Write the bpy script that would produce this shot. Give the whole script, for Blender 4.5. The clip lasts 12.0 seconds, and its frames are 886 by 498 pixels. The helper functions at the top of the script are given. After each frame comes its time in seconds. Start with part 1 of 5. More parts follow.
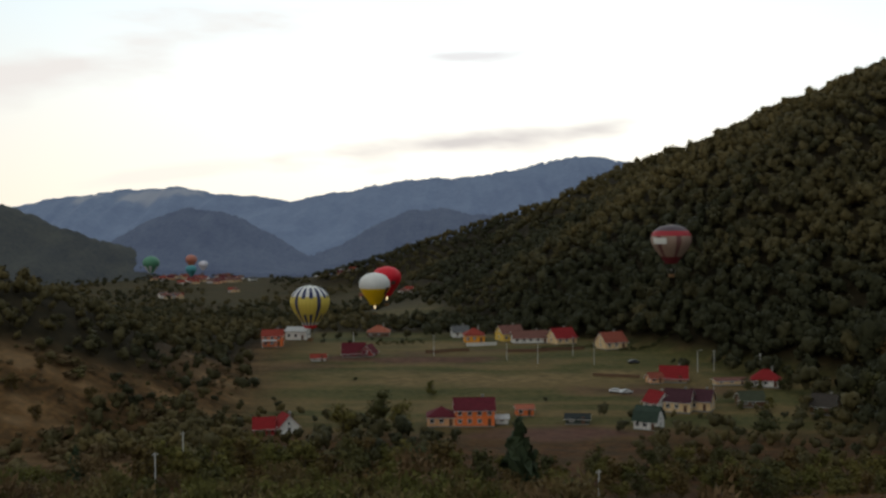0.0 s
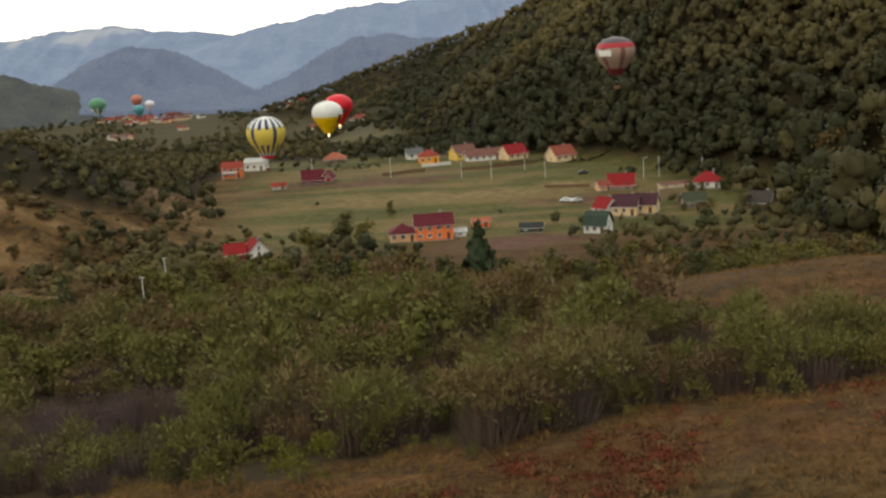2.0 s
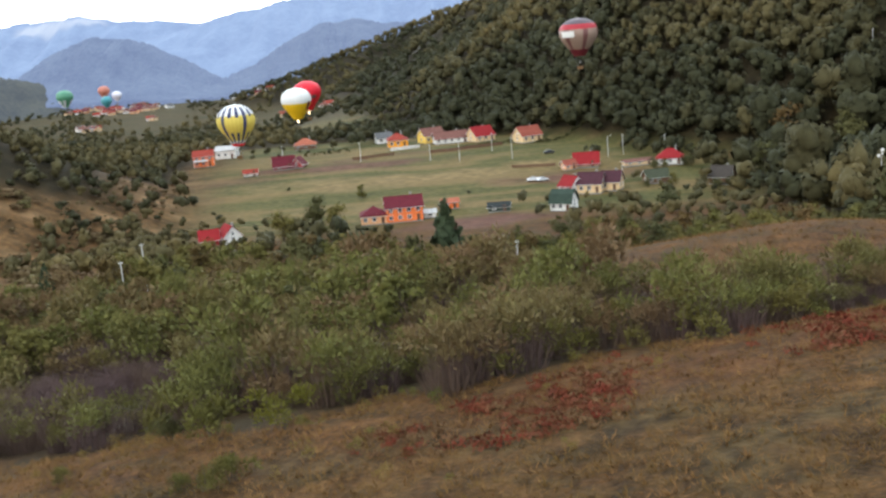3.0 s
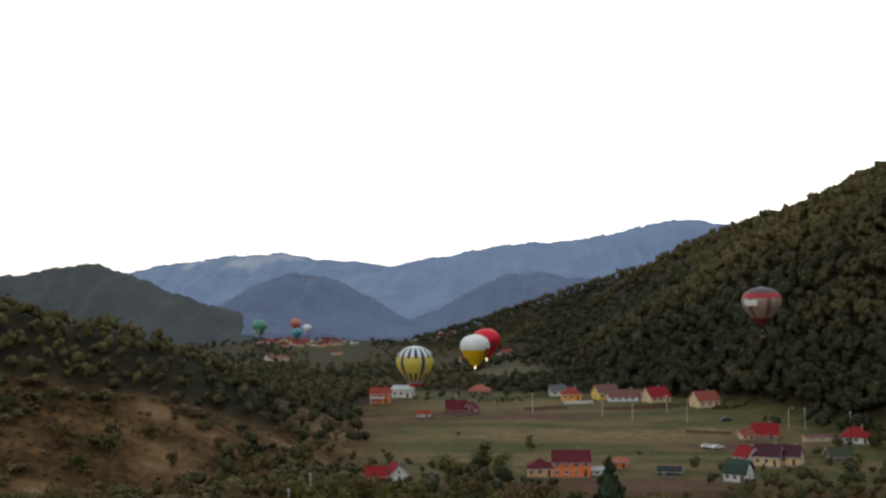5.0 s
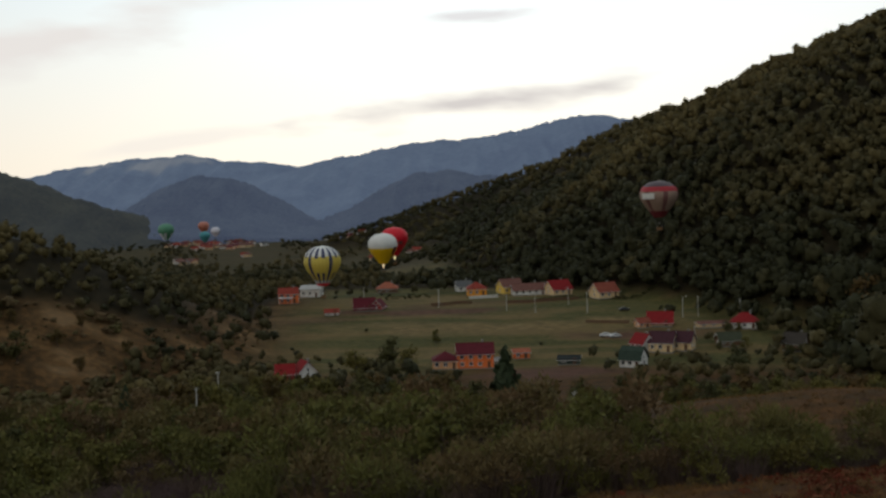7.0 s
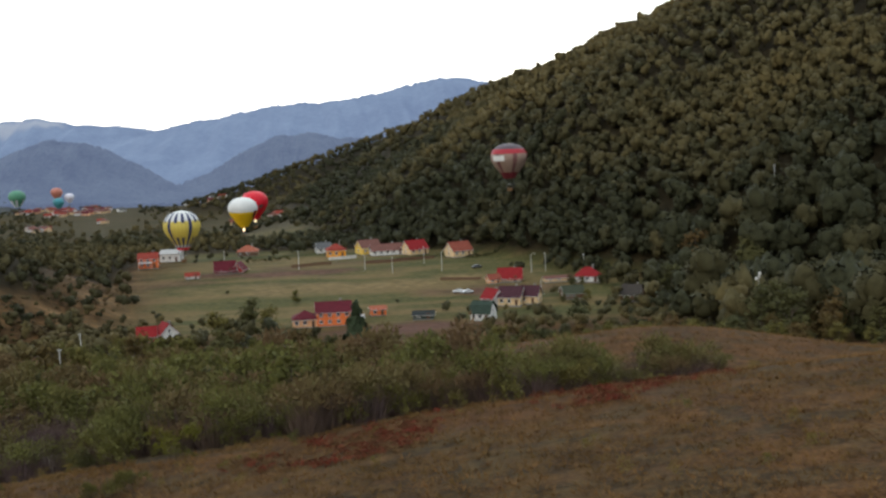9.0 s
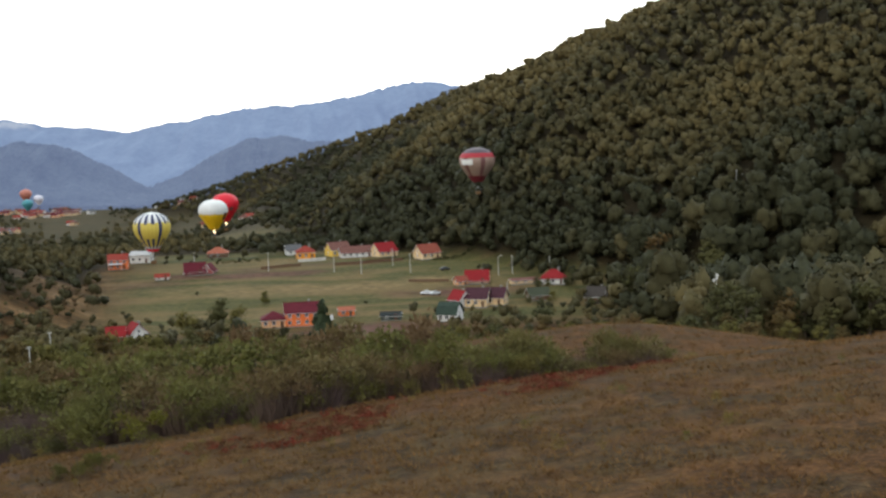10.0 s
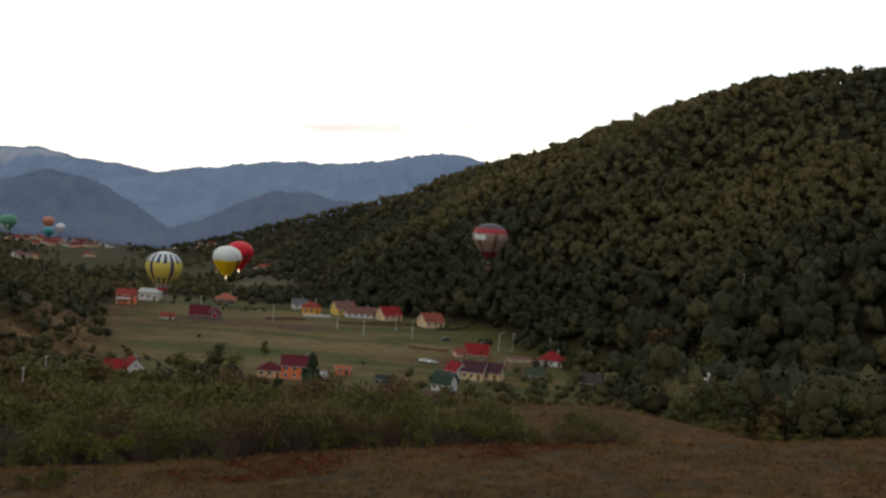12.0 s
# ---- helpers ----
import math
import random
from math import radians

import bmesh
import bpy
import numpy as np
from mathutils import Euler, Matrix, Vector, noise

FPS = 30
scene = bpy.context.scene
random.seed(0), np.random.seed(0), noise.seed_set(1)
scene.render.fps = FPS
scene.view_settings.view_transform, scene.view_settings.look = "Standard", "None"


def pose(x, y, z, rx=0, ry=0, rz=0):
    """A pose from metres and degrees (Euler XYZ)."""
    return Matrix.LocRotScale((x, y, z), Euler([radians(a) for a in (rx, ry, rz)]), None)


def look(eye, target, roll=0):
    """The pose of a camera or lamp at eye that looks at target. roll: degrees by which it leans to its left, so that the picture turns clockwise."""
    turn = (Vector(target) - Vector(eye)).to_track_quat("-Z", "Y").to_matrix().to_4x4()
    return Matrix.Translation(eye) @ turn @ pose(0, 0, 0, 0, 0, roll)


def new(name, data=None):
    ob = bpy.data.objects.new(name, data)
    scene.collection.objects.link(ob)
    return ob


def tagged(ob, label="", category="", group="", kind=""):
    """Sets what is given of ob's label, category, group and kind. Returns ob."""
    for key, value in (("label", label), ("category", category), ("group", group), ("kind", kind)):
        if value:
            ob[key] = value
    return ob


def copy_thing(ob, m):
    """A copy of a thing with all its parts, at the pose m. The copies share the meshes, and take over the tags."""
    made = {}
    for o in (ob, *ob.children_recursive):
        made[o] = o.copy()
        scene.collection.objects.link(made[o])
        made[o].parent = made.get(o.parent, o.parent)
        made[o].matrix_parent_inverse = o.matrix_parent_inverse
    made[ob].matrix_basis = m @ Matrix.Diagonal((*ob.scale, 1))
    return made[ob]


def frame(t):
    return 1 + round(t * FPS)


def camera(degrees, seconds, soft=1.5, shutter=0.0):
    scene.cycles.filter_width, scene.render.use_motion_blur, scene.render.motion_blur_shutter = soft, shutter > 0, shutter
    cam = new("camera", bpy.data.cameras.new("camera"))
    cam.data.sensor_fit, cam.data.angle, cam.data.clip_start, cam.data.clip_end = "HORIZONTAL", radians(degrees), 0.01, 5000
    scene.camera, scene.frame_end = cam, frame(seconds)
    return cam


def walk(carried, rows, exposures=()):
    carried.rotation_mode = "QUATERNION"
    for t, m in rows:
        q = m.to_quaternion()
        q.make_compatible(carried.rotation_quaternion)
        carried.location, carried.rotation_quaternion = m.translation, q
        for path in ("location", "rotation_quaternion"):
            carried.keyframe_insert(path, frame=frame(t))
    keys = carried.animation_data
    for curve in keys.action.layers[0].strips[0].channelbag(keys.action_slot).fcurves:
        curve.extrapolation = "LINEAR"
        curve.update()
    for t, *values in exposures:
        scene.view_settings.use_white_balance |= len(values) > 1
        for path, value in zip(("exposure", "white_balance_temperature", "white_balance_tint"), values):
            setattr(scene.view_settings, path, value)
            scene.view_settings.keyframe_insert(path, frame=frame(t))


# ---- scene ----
# ---------------------------------------------------------------- camera
cam = camera(44.84, 12.0, soft=2.6, shutter=0.0)

# seconds, eye x y z, heading (degrees to the right of +y), pitch, lean
ROWS = [
    (0.0, 5.70, 21.52, 58.68, -3.355, -1.281, -0.485),
    (0.5, 4.99, 19.32, 58.42, -4.396, -0.879, -1.086),
    (1.0, 4.59, 16.32, 58.15, -6.016, -1.994, -1.897),
    (1.5, 4.67, 12.44, 57.99, -2.837, -5.207, -2.470),
    (2.0, 5.02, 8.04, 57.96, -1.137, -10.602, -3.576),
    (2.5, 5.47, 3.71, 58.03, -0.182, -11.644, -4.537),
    (2.7, 5.64, 2.11, 58.08, 0.270, -11.634, -4.827),
    (4.3, 6.55, -3.50, 58.78, -1.747, -3.655, -4.094),
    (4.5, 6.75, -3.74, 58.71, -6.267, -0.313, -2.299),
    (5.0, 7.27, -4.14, 58.49, -8.503, 2.186, -0.735),
    (5.5, 7.88, -4.35, 58.29, -8.234, 0.862, -0.946),
    (6.0, 8.54, -4.79, 58.23, -7.369, -0.512, -1.379),
    (6.5, 9.30, -6.00, 58.34, -5.913, -1.955, -1.734),
    (7.0, 10.14, -8.40, 58.52, -3.881, -3.319, -1.877),
    (7.5, 10.96, -11.90, 58.67, -1.135, -4.557, -1.946),
    (7.7, 11.30, -13.35, 58.73, 0.022, -4.967, -1.809),
    (9.5, 13.84, -26.75, 59.06, 3.782, -5.607, -2.316),
    (10.0, 14.49, -29.29, 58.83, 4.765, -5.427, -1.949),
    (10.5, 15.15, -31.48, 58.64, 7.283, -3.905, -1.381),
    (11.0, 15.88, -33.04, 58.51, 9.846, -0.440, -0.176),
    (11.5, 16.78, -33.78, 58.44, 6.512, 2.260, 0.063),
    (12.0, 17.81, -33.97, 58.45, 3.821, -1.594, 4.398),
]


def aim(x, y, z, heading, pitch, lean):
    h, p = radians(heading), radians(pitch)
    way = Vector((math.sin(h) * math.cos(p), math.cos(h) * math.cos(p), math.sin(p)))
    return look((x, y, z), Vector((x, y, z)) + way * 100, lean)


EXPOSURES = [
    (0.0, -1.68, 6700, 10), (0.5, -1.7, 6700, 10), (1.0, -1.76, 6700, 10), (1.5, -1.6, 6700, 10), (2.0, -0.36, 7700, 10), (2.5, 0.38, 6250, 12), (2.7, 0.42, 6300, 12), (4.3, 0.3, 6200, 12),
    (4.6, 0.0, 6200, 12), (5.0, -1.0, 6400, 11), (5.5, -1.9, 6700, 10), (6.0, -2.05, 6700, 10), (6.5, -2.12, 6700, 10), (7.0, -1.78, 6700, 10), (7.5, -1.1, 6700, 10), (7.8, -1.1, 6400, 10),
    (9.3, -0.3, 6450, 12), (10.0, -0.22, 6450, 12), (11.0, -0.25, 6450, 12), (11.5, -0.8, 6400, 11), (12.0, -1.3, 6700, 10),
]
walk(cam, [(row[0], aim(*row[1:])) for row in ROWS], EXPOSURES)

# ---------------------------------------------------------------- world and sun
SUN_ELEVATION, SUN_ROTATION = radians(14), radians(250)


def build_world():
    """A bright evening sky: Nishita air under a thin white veil that is brightest ahead, with grey streaks of cloud."""
    world = bpy.data.worlds.new("sky")
    scene.world = world
    world.use_nodes = True
    nt = world.node_tree
    nt.nodes.clear()
    k = nt.links.new

    def node(kind, **values):
        made = nt.nodes.new(kind)
        for key, value in values.items():
            made.inputs[key].default_value = value
        return made

    def math_of(op, a, b=0.0, clamp=False):
        made = nt.nodes.new("ShaderNodeMath")
        made.operation, made.use_clamp = op, clamp
        for i, value in enumerate((a, b)):
            if isinstance(value, (int, float)):
                made.inputs[i].default_value = value
            else:
                k(value, made.inputs[i])
        return made.outputs["Value"]

    def mix(fac, a, b):
        made = nt.nodes.new("ShaderNodeMixRGB")
        for key, value in (("Fac", fac), ("Color1", a), ("Color2", b)):
            if isinstance(value, (int, float)):
                made.inputs[key].default_value = value
            elif isinstance(value, tuple):
                made.inputs[key].default_value = (*value, 1)
            else:
                k(value, made.inputs[key])
        return made.outputs["Color"]

    sky = nt.nodes.new("ShaderNodeTexSky")
    sky.sky_type, sky.sun_disc = "NISHITA", False
    sky.sun_elevation, sky.sun_rotation = SUN_ELEVATION, SUN_ROTATION
    sky.air_density, sky.dust_density, sky.ozone_density = 1.0, 1.5, 1.0
    air = nt.nodes.new("ShaderNodeVectorMath")
    air.operation = "SCALE"
    air.inputs["Scale"].default_value = 0.10
    k(sky.outputs["Color"], air.inputs[0])
    coord, split = nt.nodes.new("ShaderNodeTexCoord"), nt.nodes.new("ShaderNodeSeparateXYZ")
    k(coord.outputs["Generated"], split.inputs["Vector"])
    x, y, z = (split.outputs[i] for i in "XYZ")
    ahead = math_of("MAXIMUM", y, 0.2)
    u, v = math_of("DIVIDE", x, ahead), math_of("DIVIDE", z, ahead)
    wisps = node("ShaderNodeTexNoise", Scale=7.0, Detail=7.0)
    stretch = nt.nodes.new("ShaderNodeMapping")
    stretch.inputs["Scale"].default_value = (1.0, 1.0, 4.0)
    k(coord.outputs["Generated"], stretch.inputs["Vector"])
    k(stretch.outputs["Vector"], wisps.inputs["Vector"])
    fray = math_of("MULTIPLY", math_of("SUBTRACT", wisps.outputs["Fac"], 0.5), 3.2)

    def cloud(u0, v0, ru, rv, slope):
        du = math_of("DIVIDE", math_of("SUBTRACT", u, u0), ru)
        rise = math_of("MULTIPLY", math_of("SUBTRACT", u, u0), slope)
        dv = math_of("DIVIDE", math_of("SUBTRACT", math_of("SUBTRACT", v, v0), rise), rv)
        far = math_of("SQRT", math_of("ADD", math_of("MULTIPLY", du, du), math_of("MULTIPLY", dv, dv)))
        return math_of("MULTIPLY", math_of("SUBTRACT", 1.1, math_of("ADD", far, fray)), 1.25, True)

    low = math_of("MULTIPLY", math_of("MAXIMUM", z, 0.0), 5.0, True)
    veil = mix(low, (3.12, 2.82, 2.36), (2.58, 2.94, 3.12))
    colour = mix(0.85, air.outputs["Vector"], veil)
    streak = cloud(-0.05, 0.075, 0.135, 0.015, 0.11)
    bank = cloud(-0.41, 0.157, 0.21, 0.034, 0.19)
    puff = cloud(-0.06, 0.205, 0.15, 0.046, -0.05)
    wisp = cloud(-0.035, 0.157, 0.06, 0.008, 0.02)
    thin = cloud(-0.32, 0.050, 0.09, 0.008, 0.1)
    glow = math_of("POWER", math_of("MAXIMUM", y, 0.0), 5.0)
    front = math_of("ADD", math_of("ADD", math_of("MULTIPLY", y, 0.14), 0.70), math_of("MULTIPLY", glow, 0.72))
    shade = nt.nodes.new("ShaderNodeVectorMath")
    shade.operation = "SCALE"
    k(colour, shade.inputs[0])
    k(front, shade.inputs["Scale"])
    colour = mix(math_of("MULTIPLY", puff, 0.60), shade.outputs["Vector"], (3.05, 2.95, 2.90))
    colour = mix(math_of("MULTIPLY", bank, 0.85), colour, (2.72, 2.62, 2.58))
    colour = mix(math_of("MULTIPLY", streak, 0.95), colour, (2.25, 2.16, 2.14))
    colour = mix(math_of("MULTIPLY", wisp, 0.7), colour, (2.35, 2.3, 2.4))
    colour = mix(math_of("MULTIPLY", thin, 0.5), colour, (2.9, 2.75, 2.65))
    bg, out = nt.nodes.new("ShaderNodeBackground"), nt.nodes.new("ShaderNodeOutputWorld")
    k(colour, bg.inputs["Color"])
    k(bg.outputs["Background"], out.inputs["Surface"])
    bg.inputs["Strength"].default_value = 1.0


build_world()
sun_data = bpy.data.lights.new("sun", "SUN")
sun_data.energy, sun_data.angle, sun_data.color = 1.0, radians(25), (1.0, 0.93, 0.84)
sun = new("sun", sun_data)
sun.matrix_basis = look((-300, -400, 250), (0, 0, 0))


# ---------------------------------------------------------------- materials
def material(name, colour, dark=None, scale=1.0, rough=0.85, bump=0.0, metal=0.0, detail_scale=None, object_random=0.0, tint=None, spec=0.25, emit=None):
    """Two colours mixed by noise at two scales, with relief; optional variation per object or by the mesh's tint attribute."""
    mat = bpy.data.materials.new(name)
    mat.use_nodes = True
    nt = mat.node_tree
    n, k = nt.nodes.new, nt.links.new
    bsdf = nt.nodes["Principled BSDF"]
    bsdf.inputs["Roughness"].default_value = rough
    bsdf.inputs["Metallic"].default_value = metal
    bsdf.inputs["Specular IOR Level"].default_value = spec
    geo = n("ShaderNodeNewGeometry")
    a, b = n("ShaderNodeTexNoise"), n("ShaderNodeTexNoise")
    a.inputs["Scale"].default_value, a.inputs["Detail"].default_value = scale, 4.0
    b.inputs["Scale"].default_value, b.inputs["Detail"].default_value = detail_scale or scale * 7.3, 3.0
    k(geo.outputs["Position"], a.inputs["Vector"])
    k(geo.outputs["Position"], b.inputs["Vector"])
    mean = n("ShaderNodeMath")
    mean.operation = "ADD"
    k(a.outputs["Fac"], mean.inputs[0])
    k(b.outputs["Fac"], mean.inputs[1])
    ramp = n("ShaderNodeValToRGB")
    dark = dark or tuple(c * 0.72 for c in colour)
    ramp.color_ramp.elements[0].position, ramp.color_ramp.elements[0].color = 0.36, (*dark, 1)
    ramp.color_ramp.elements[1].position, ramp.color_ramp.elements[1].color = 0.64, (*colour, 1)
    half = n("ShaderNodeMath")
    half.operation = "MULTIPLY"
    half.inputs[1].default_value = 0.5
    k(mean.outputs["Value"], half.inputs[0])
    k(half.outputs["Value"], ramp.inputs["Fac"])
    last = ramp.outputs["Color"]
    if object_random or tint:
        mix = n("ShaderNodeMixRGB")
        mix.blend_type = "MIX"
        mix.inputs["Color2"].default_value = (*(tint or colour), 1)
        if object_random:
            info = n("ShaderNodeObjectInfo")
            scaled = n("ShaderNodeMath")
            scaled.operation = "MULTIPLY"
            scaled.inputs[1].default_value = object_random
            k(info.outputs["Random"], scaled.inputs[0])
            k(scaled.outputs["Value"], mix.inputs["Fac"])
        else:
            attr = n("ShaderNodeAttribute")
            attr.attribute_name = "tint"
            k(attr.outputs["Fac"], mix.inputs["Fac"])
        k(last, mix.inputs["Color1"])
        last = mix.outputs["Color"]
    k(last, bsdf.inputs["Base Color"])
    if emit:
        bsdf.inputs["Emission Color"].default_value = (*emit[:3], 1)
        bsdf.inputs["Emission Strength"].default_value = emit[3]
    if bump:
        node = n("ShaderNodeBump")
        node.inputs["Strength"].default_value = 0.6
        node.inputs["Distance"].default_value = bump
        k(b.outputs["Fac"], node.inputs["Height"])
        k(node.outputs["Normal"], bsdf.inputs["Normal"])
    return mat


# ---------------------------------------------------------------- the lie of the land
def smooth(a, b, v):
    t = np.clip((v - a) / (b - a), 0, 1)
    return t * t * (3 - 2 * t)


def crest(x, y, line, power=1.1, top=25.0):
    """A ridge: height over the ground from a crest line of (x, y, z, width), falling away over that width."""
    best = np.zeros_like(x)
    for (x0, y0, z0, w0), (x1, y1, z1, w1) in zip(line[:-1], line[1:]):
        dx, dy = x1 - x0, y1 - y0
        t = np.clip(((x - x0) * dx + (y - y0) * dy) / (dx * dx + dy * dy), 0, 1)
        d = np.hypot(x - x0 - t * dx, y - y0 - t * dy)
        d = np.sqrt(d * d + top * top) - top
        h = (z0 + t * (z1 - z0)) * np.clip(1 - d / (w0 + t * (w1 - w0)), 0, 1) ** power
        best = np.maximum(best, h)
    return best


BIG_HILL = [
    (40, 1300, 50, 130), (130, 980, 109, 150), (180, 850, 117, 180), (215, 770, 125, 232), (258, 680, 139, 264),
    (292, 635, 152, 266), (340, 580, 157, 264), (420, 520, 160, 262), (560, 420, 162, 262),
]
HILL_TOE = [(300, 1330, 138, 260), (180, 1400, 124, 240), (118, 1430, 99, 215), (57, 1440, 85, 190), (2, 1440, 67, 160), (-53, 1440, 52, 135), (-93, 1440, 41, 115), (-133, 1440, 30, 100), (-174, 1440, 16, 80), (-215, 1440, 3, 60)]
LEFT_SPUR = [(-420, 240, 118, 120), (-290, 290, 82, 95), (-205, 345, 56, 85), (-178, 361, 47, 82), (-160, 373, 31, 68), (-148, 381, 19, 58), (-134, 391, 2, 46)]


def uplands(x, y):
    return np.maximum(crest(x, y, BIG_HILL, 1.0, 40), crest(x, y, HILL_TOE, 1.0, 30)), crest(x, y, LEFT_SPUR, 1.1, 18)


def ground(x, y):
    x, y = np.asarray(x, float), np.asarray(y, float)
    valley = 9.4 * smooth(330, 465, y) - 9.4 * smooth(600, 950, y) - 8 * smooth(850, 1350, y) + 8 * smooth(1800, 3800, y)
    # the valley floor drops away to the village, then climbs again
    open_side = smooth(-0.05, -0.17, x / np.maximum(np.abs(y), 1.0)) * (y > 0)
    valley = valley - open_side * (24 * smooth(510, 1050, y) - 18 * smooth(1080, 1550, y))
    # the near hillside under the camera: shoulder, gully with thicket, knoll, long fall to the valley
    lean = np.where(x < 18, 0.13 * (x - 18), 0.085 * (x - 18))
    lean = np.clip(lean, -14, 5.5)
    shoulder = 35.6 + lean + 0.045 * (70 - y)
    fall = np.interp(y, [96, 135, 165, 200, 250, 300, 330], [30, 23.6, 18.5, 12.5, 5.2, 0.8, 0.0])
    fall = fall + lean * 0.75 * (1 - smooth(110, 230, y)) * np.where(x < 18, 1, 0.15)
    knoll = 6.3 * np.exp(-(((x - 54) / np.where(x < 54, 42, 27)) ** 2) - ((y - 135) / np.where(y < 135, 24, 34)) ** 2)
    near = shoulder + (fall + knoll - shoulder) * smooth(66, 98, y)
    side = smooth(-400, -140, x) * (1 - smooth(160, 420, x))
    near = near * (0.25 + 0.75 * side)
    z = np.maximum(near, 0) * (1 - smooth(300, 335, y)) + valley * smooth(230, 345, y)
    bumps = 0.0
    for freq, amp, ph in ((0.008, 6.0, 0.3), (0.021, 2.4, 1.9), (0.05, 0.8, 4.2)):
        bumps = bumps + amp * np.sin(freq * x * 1.3 + ph + 1.7 * np.sin(freq * y * 0.7)) * np.cos(freq * y + 0.6 * ph + 1.1 * np.sin(freq * x))
    hills = np.maximum.reduce(uplands(x, y))
    hills = hills + bumps * np.clip(hills / 60, 0, 1)
    back = 60 * smooth(-60, -500, y)
    return z + np.maximum(hills - 0.35 * np.maximum(z, 0), 0) + back + 0.12 * np.sin(x * 0.31 + 2 * np.sin(y * 0.17)) * np.cos(y * 0.27)


# ---------------------------------------------------------------- mesh helpers
def mesh_from(name, verts, faces, mat=None, smooth_faces=False, tint=None, normals=None):
    """A mesh from arrays of places and of equal-sided faces (n x 3 or n x 4), or from a list of faces."""
    me = bpy.data.meshes.new(name)
    verts = np.asarray(verts, np.float32)
    if isinstance(faces, np.ndarray):
        sides = faces.shape[1]
        me.vertices.add(len(verts))
        me.vertices.foreach_set("co", verts.ravel())
        me.loops.add(faces.size)
        me.loops.foreach_set("vertex_index", faces.astype(np.int32).ravel())
        me.polygons.add(len(faces))
        me.polygons.foreach_set("loop_start", np.arange(0, faces.size, sides, dtype=np.int32))
        me.polygons.foreach_set("loop_total", np.full(len(faces), sides, np.int32))
        me.update(calc_edges=True)
    else:
        me.from_pydata([tuple(v) for v in verts], [], faces)
    if mat:
        me.materials.append(mat)
    if smooth_faces:
        me.polygons.foreach_set("use_smooth", np.ones(len(me.polygons), bool))
    if tint is not None:
        layer = me.attributes.new("tint", "FLOAT", "POINT")
        layer.data.foreach_set("value", np.asarray(tint, np.float32))
    me.validate()
    if normals is not None:
        me.normals_split_custom_set_from_vertices(normals)
    return me


def part(name, me, parent, label="", m=None):
    ob = new(name, me)
    ob.parent = parent
    if m is not None:
        ob.matrix_basis = m
    if label:
        ob["label"] = label
    return ob


class Soup:
    """Collects boxes, prisms, tubes and sheets into one mesh."""

    def __init__(self):
        self.v, self.f = [], []

    def add(self, verts, faces):
        base = len(self.v)
        self.v += [tuple(p) for p in verts]
        self.f += [tuple(base + i for i in face) for face in faces]
        return self

    def box(self, x0, x1, y0, y1, z0, z1):
        v = [(x, y, z) for z in (z0, z1) for y in (y0, y1) for x in (x0, x1)]
        return self.add(v, [(0, 2, 3, 1), (4, 5, 7, 6), (0, 1, 5, 4), (2, 6, 7, 3), (0, 4, 6, 2), (1, 3, 7, 5)])

    def tube(self, a, b, r0, r1, sides=7):
        a, b = Vector(a), Vector(b)
        side = (b - a).orthogonal().normalized()
        other = (b - a).normalized().cross(side)
        ring = [(math.cos(i / sides * math.tau), math.sin(i / sides * math.tau)) for i in range(sides)]
        v = [a + (side * c + other * s) * r0 for c, s in ring] + [b + (side * c + other * s) * r1 for c, s in ring]
        f = [(i, (i + 1) % sides, sides + (i + 1) % sides, sides + i) for i in range(sides)]
        return self.add(v, f + [tuple(range(sides))[::-1], tuple(range(sides, 2 * sides))])

    def slab(self, quad, thick):
        """A plate of four corners with a thickness along its normal."""
        q = [Vector(p) for p in quad]
        n = (q[1] - q[0]).cross(q[3] - q[0]).normalized() * thick
        v = q + [p + n for p in q]
        return self.add(v, [(3, 2, 1, 0), (4, 5, 6, 7), (0, 1, 5, 4), (1, 2, 6, 5), (2, 3, 7, 6), (3, 0, 4, 7)])

    def mesh(self, name, mat):
        return mesh_from(name, self.v, self.f, mat)


def ico(level):
    bm = bmesh.new()
    bmesh.ops.create_icosphere(bm, subdivisions=level, radius=1)
    bm.verts.ensure_lookup_table()
    v = np.array([p.co[:] for p in bm.verts])
    f = np.array([[q.index for q in face.verts] for face in bm.faces])
    bm.free()
    return v, f


ICO1, ICO2 = ico(1), ico(2)
RNG = np.random.default_rng(7)


def lobe(rng, radius, squash=0.85, rough=0.22, shape=ICO2):
    v, f = shape
    return v * (1 + rng.normal(0, rough, (len(v), 1))) * radius * np.array([1, 1, squash]), f


def cards(rng, places, outward, size, jitter=0.55):
    """Small bent leaf sprays: two triangles each, turned roughly outward."""
    n = len(places)
    out = outward + rng.normal(0, jitter, (n, 3))
    out /= np.linalg.norm(out, axis=1, keepdims=True) + 1e-9
    side = np.cross(out, rng.normal(0, 1, (n, 3)))
    side /= np.linalg.norm(side, axis=1, keepdims=True) + 1e-9
    up = np.cross(side, out)
    s = size * rng.uniform(0.6, 1.4, (n, 1))
    v = np.stack([places - side * s - up * s * 0.2, places - up * s * 0.9 + out * s * 0.25, places + side * s + up * s * 0.2, places + up * s * 0.9 + out * s * 0.35], 1)
    i = np.arange(n)[:, None] * 4
    return v.reshape(-1, 3), np.concatenate([i + [0, 2, 1], i + [0, 3, 2]], 0)


def join(pieces):
    v, f, base = [], [], 0
    for pv, pf in pieces:
        v.append(pv), f.append(pf + base)
        base += len(pv)
    return np.concatenate(v), np.concatenate(f)


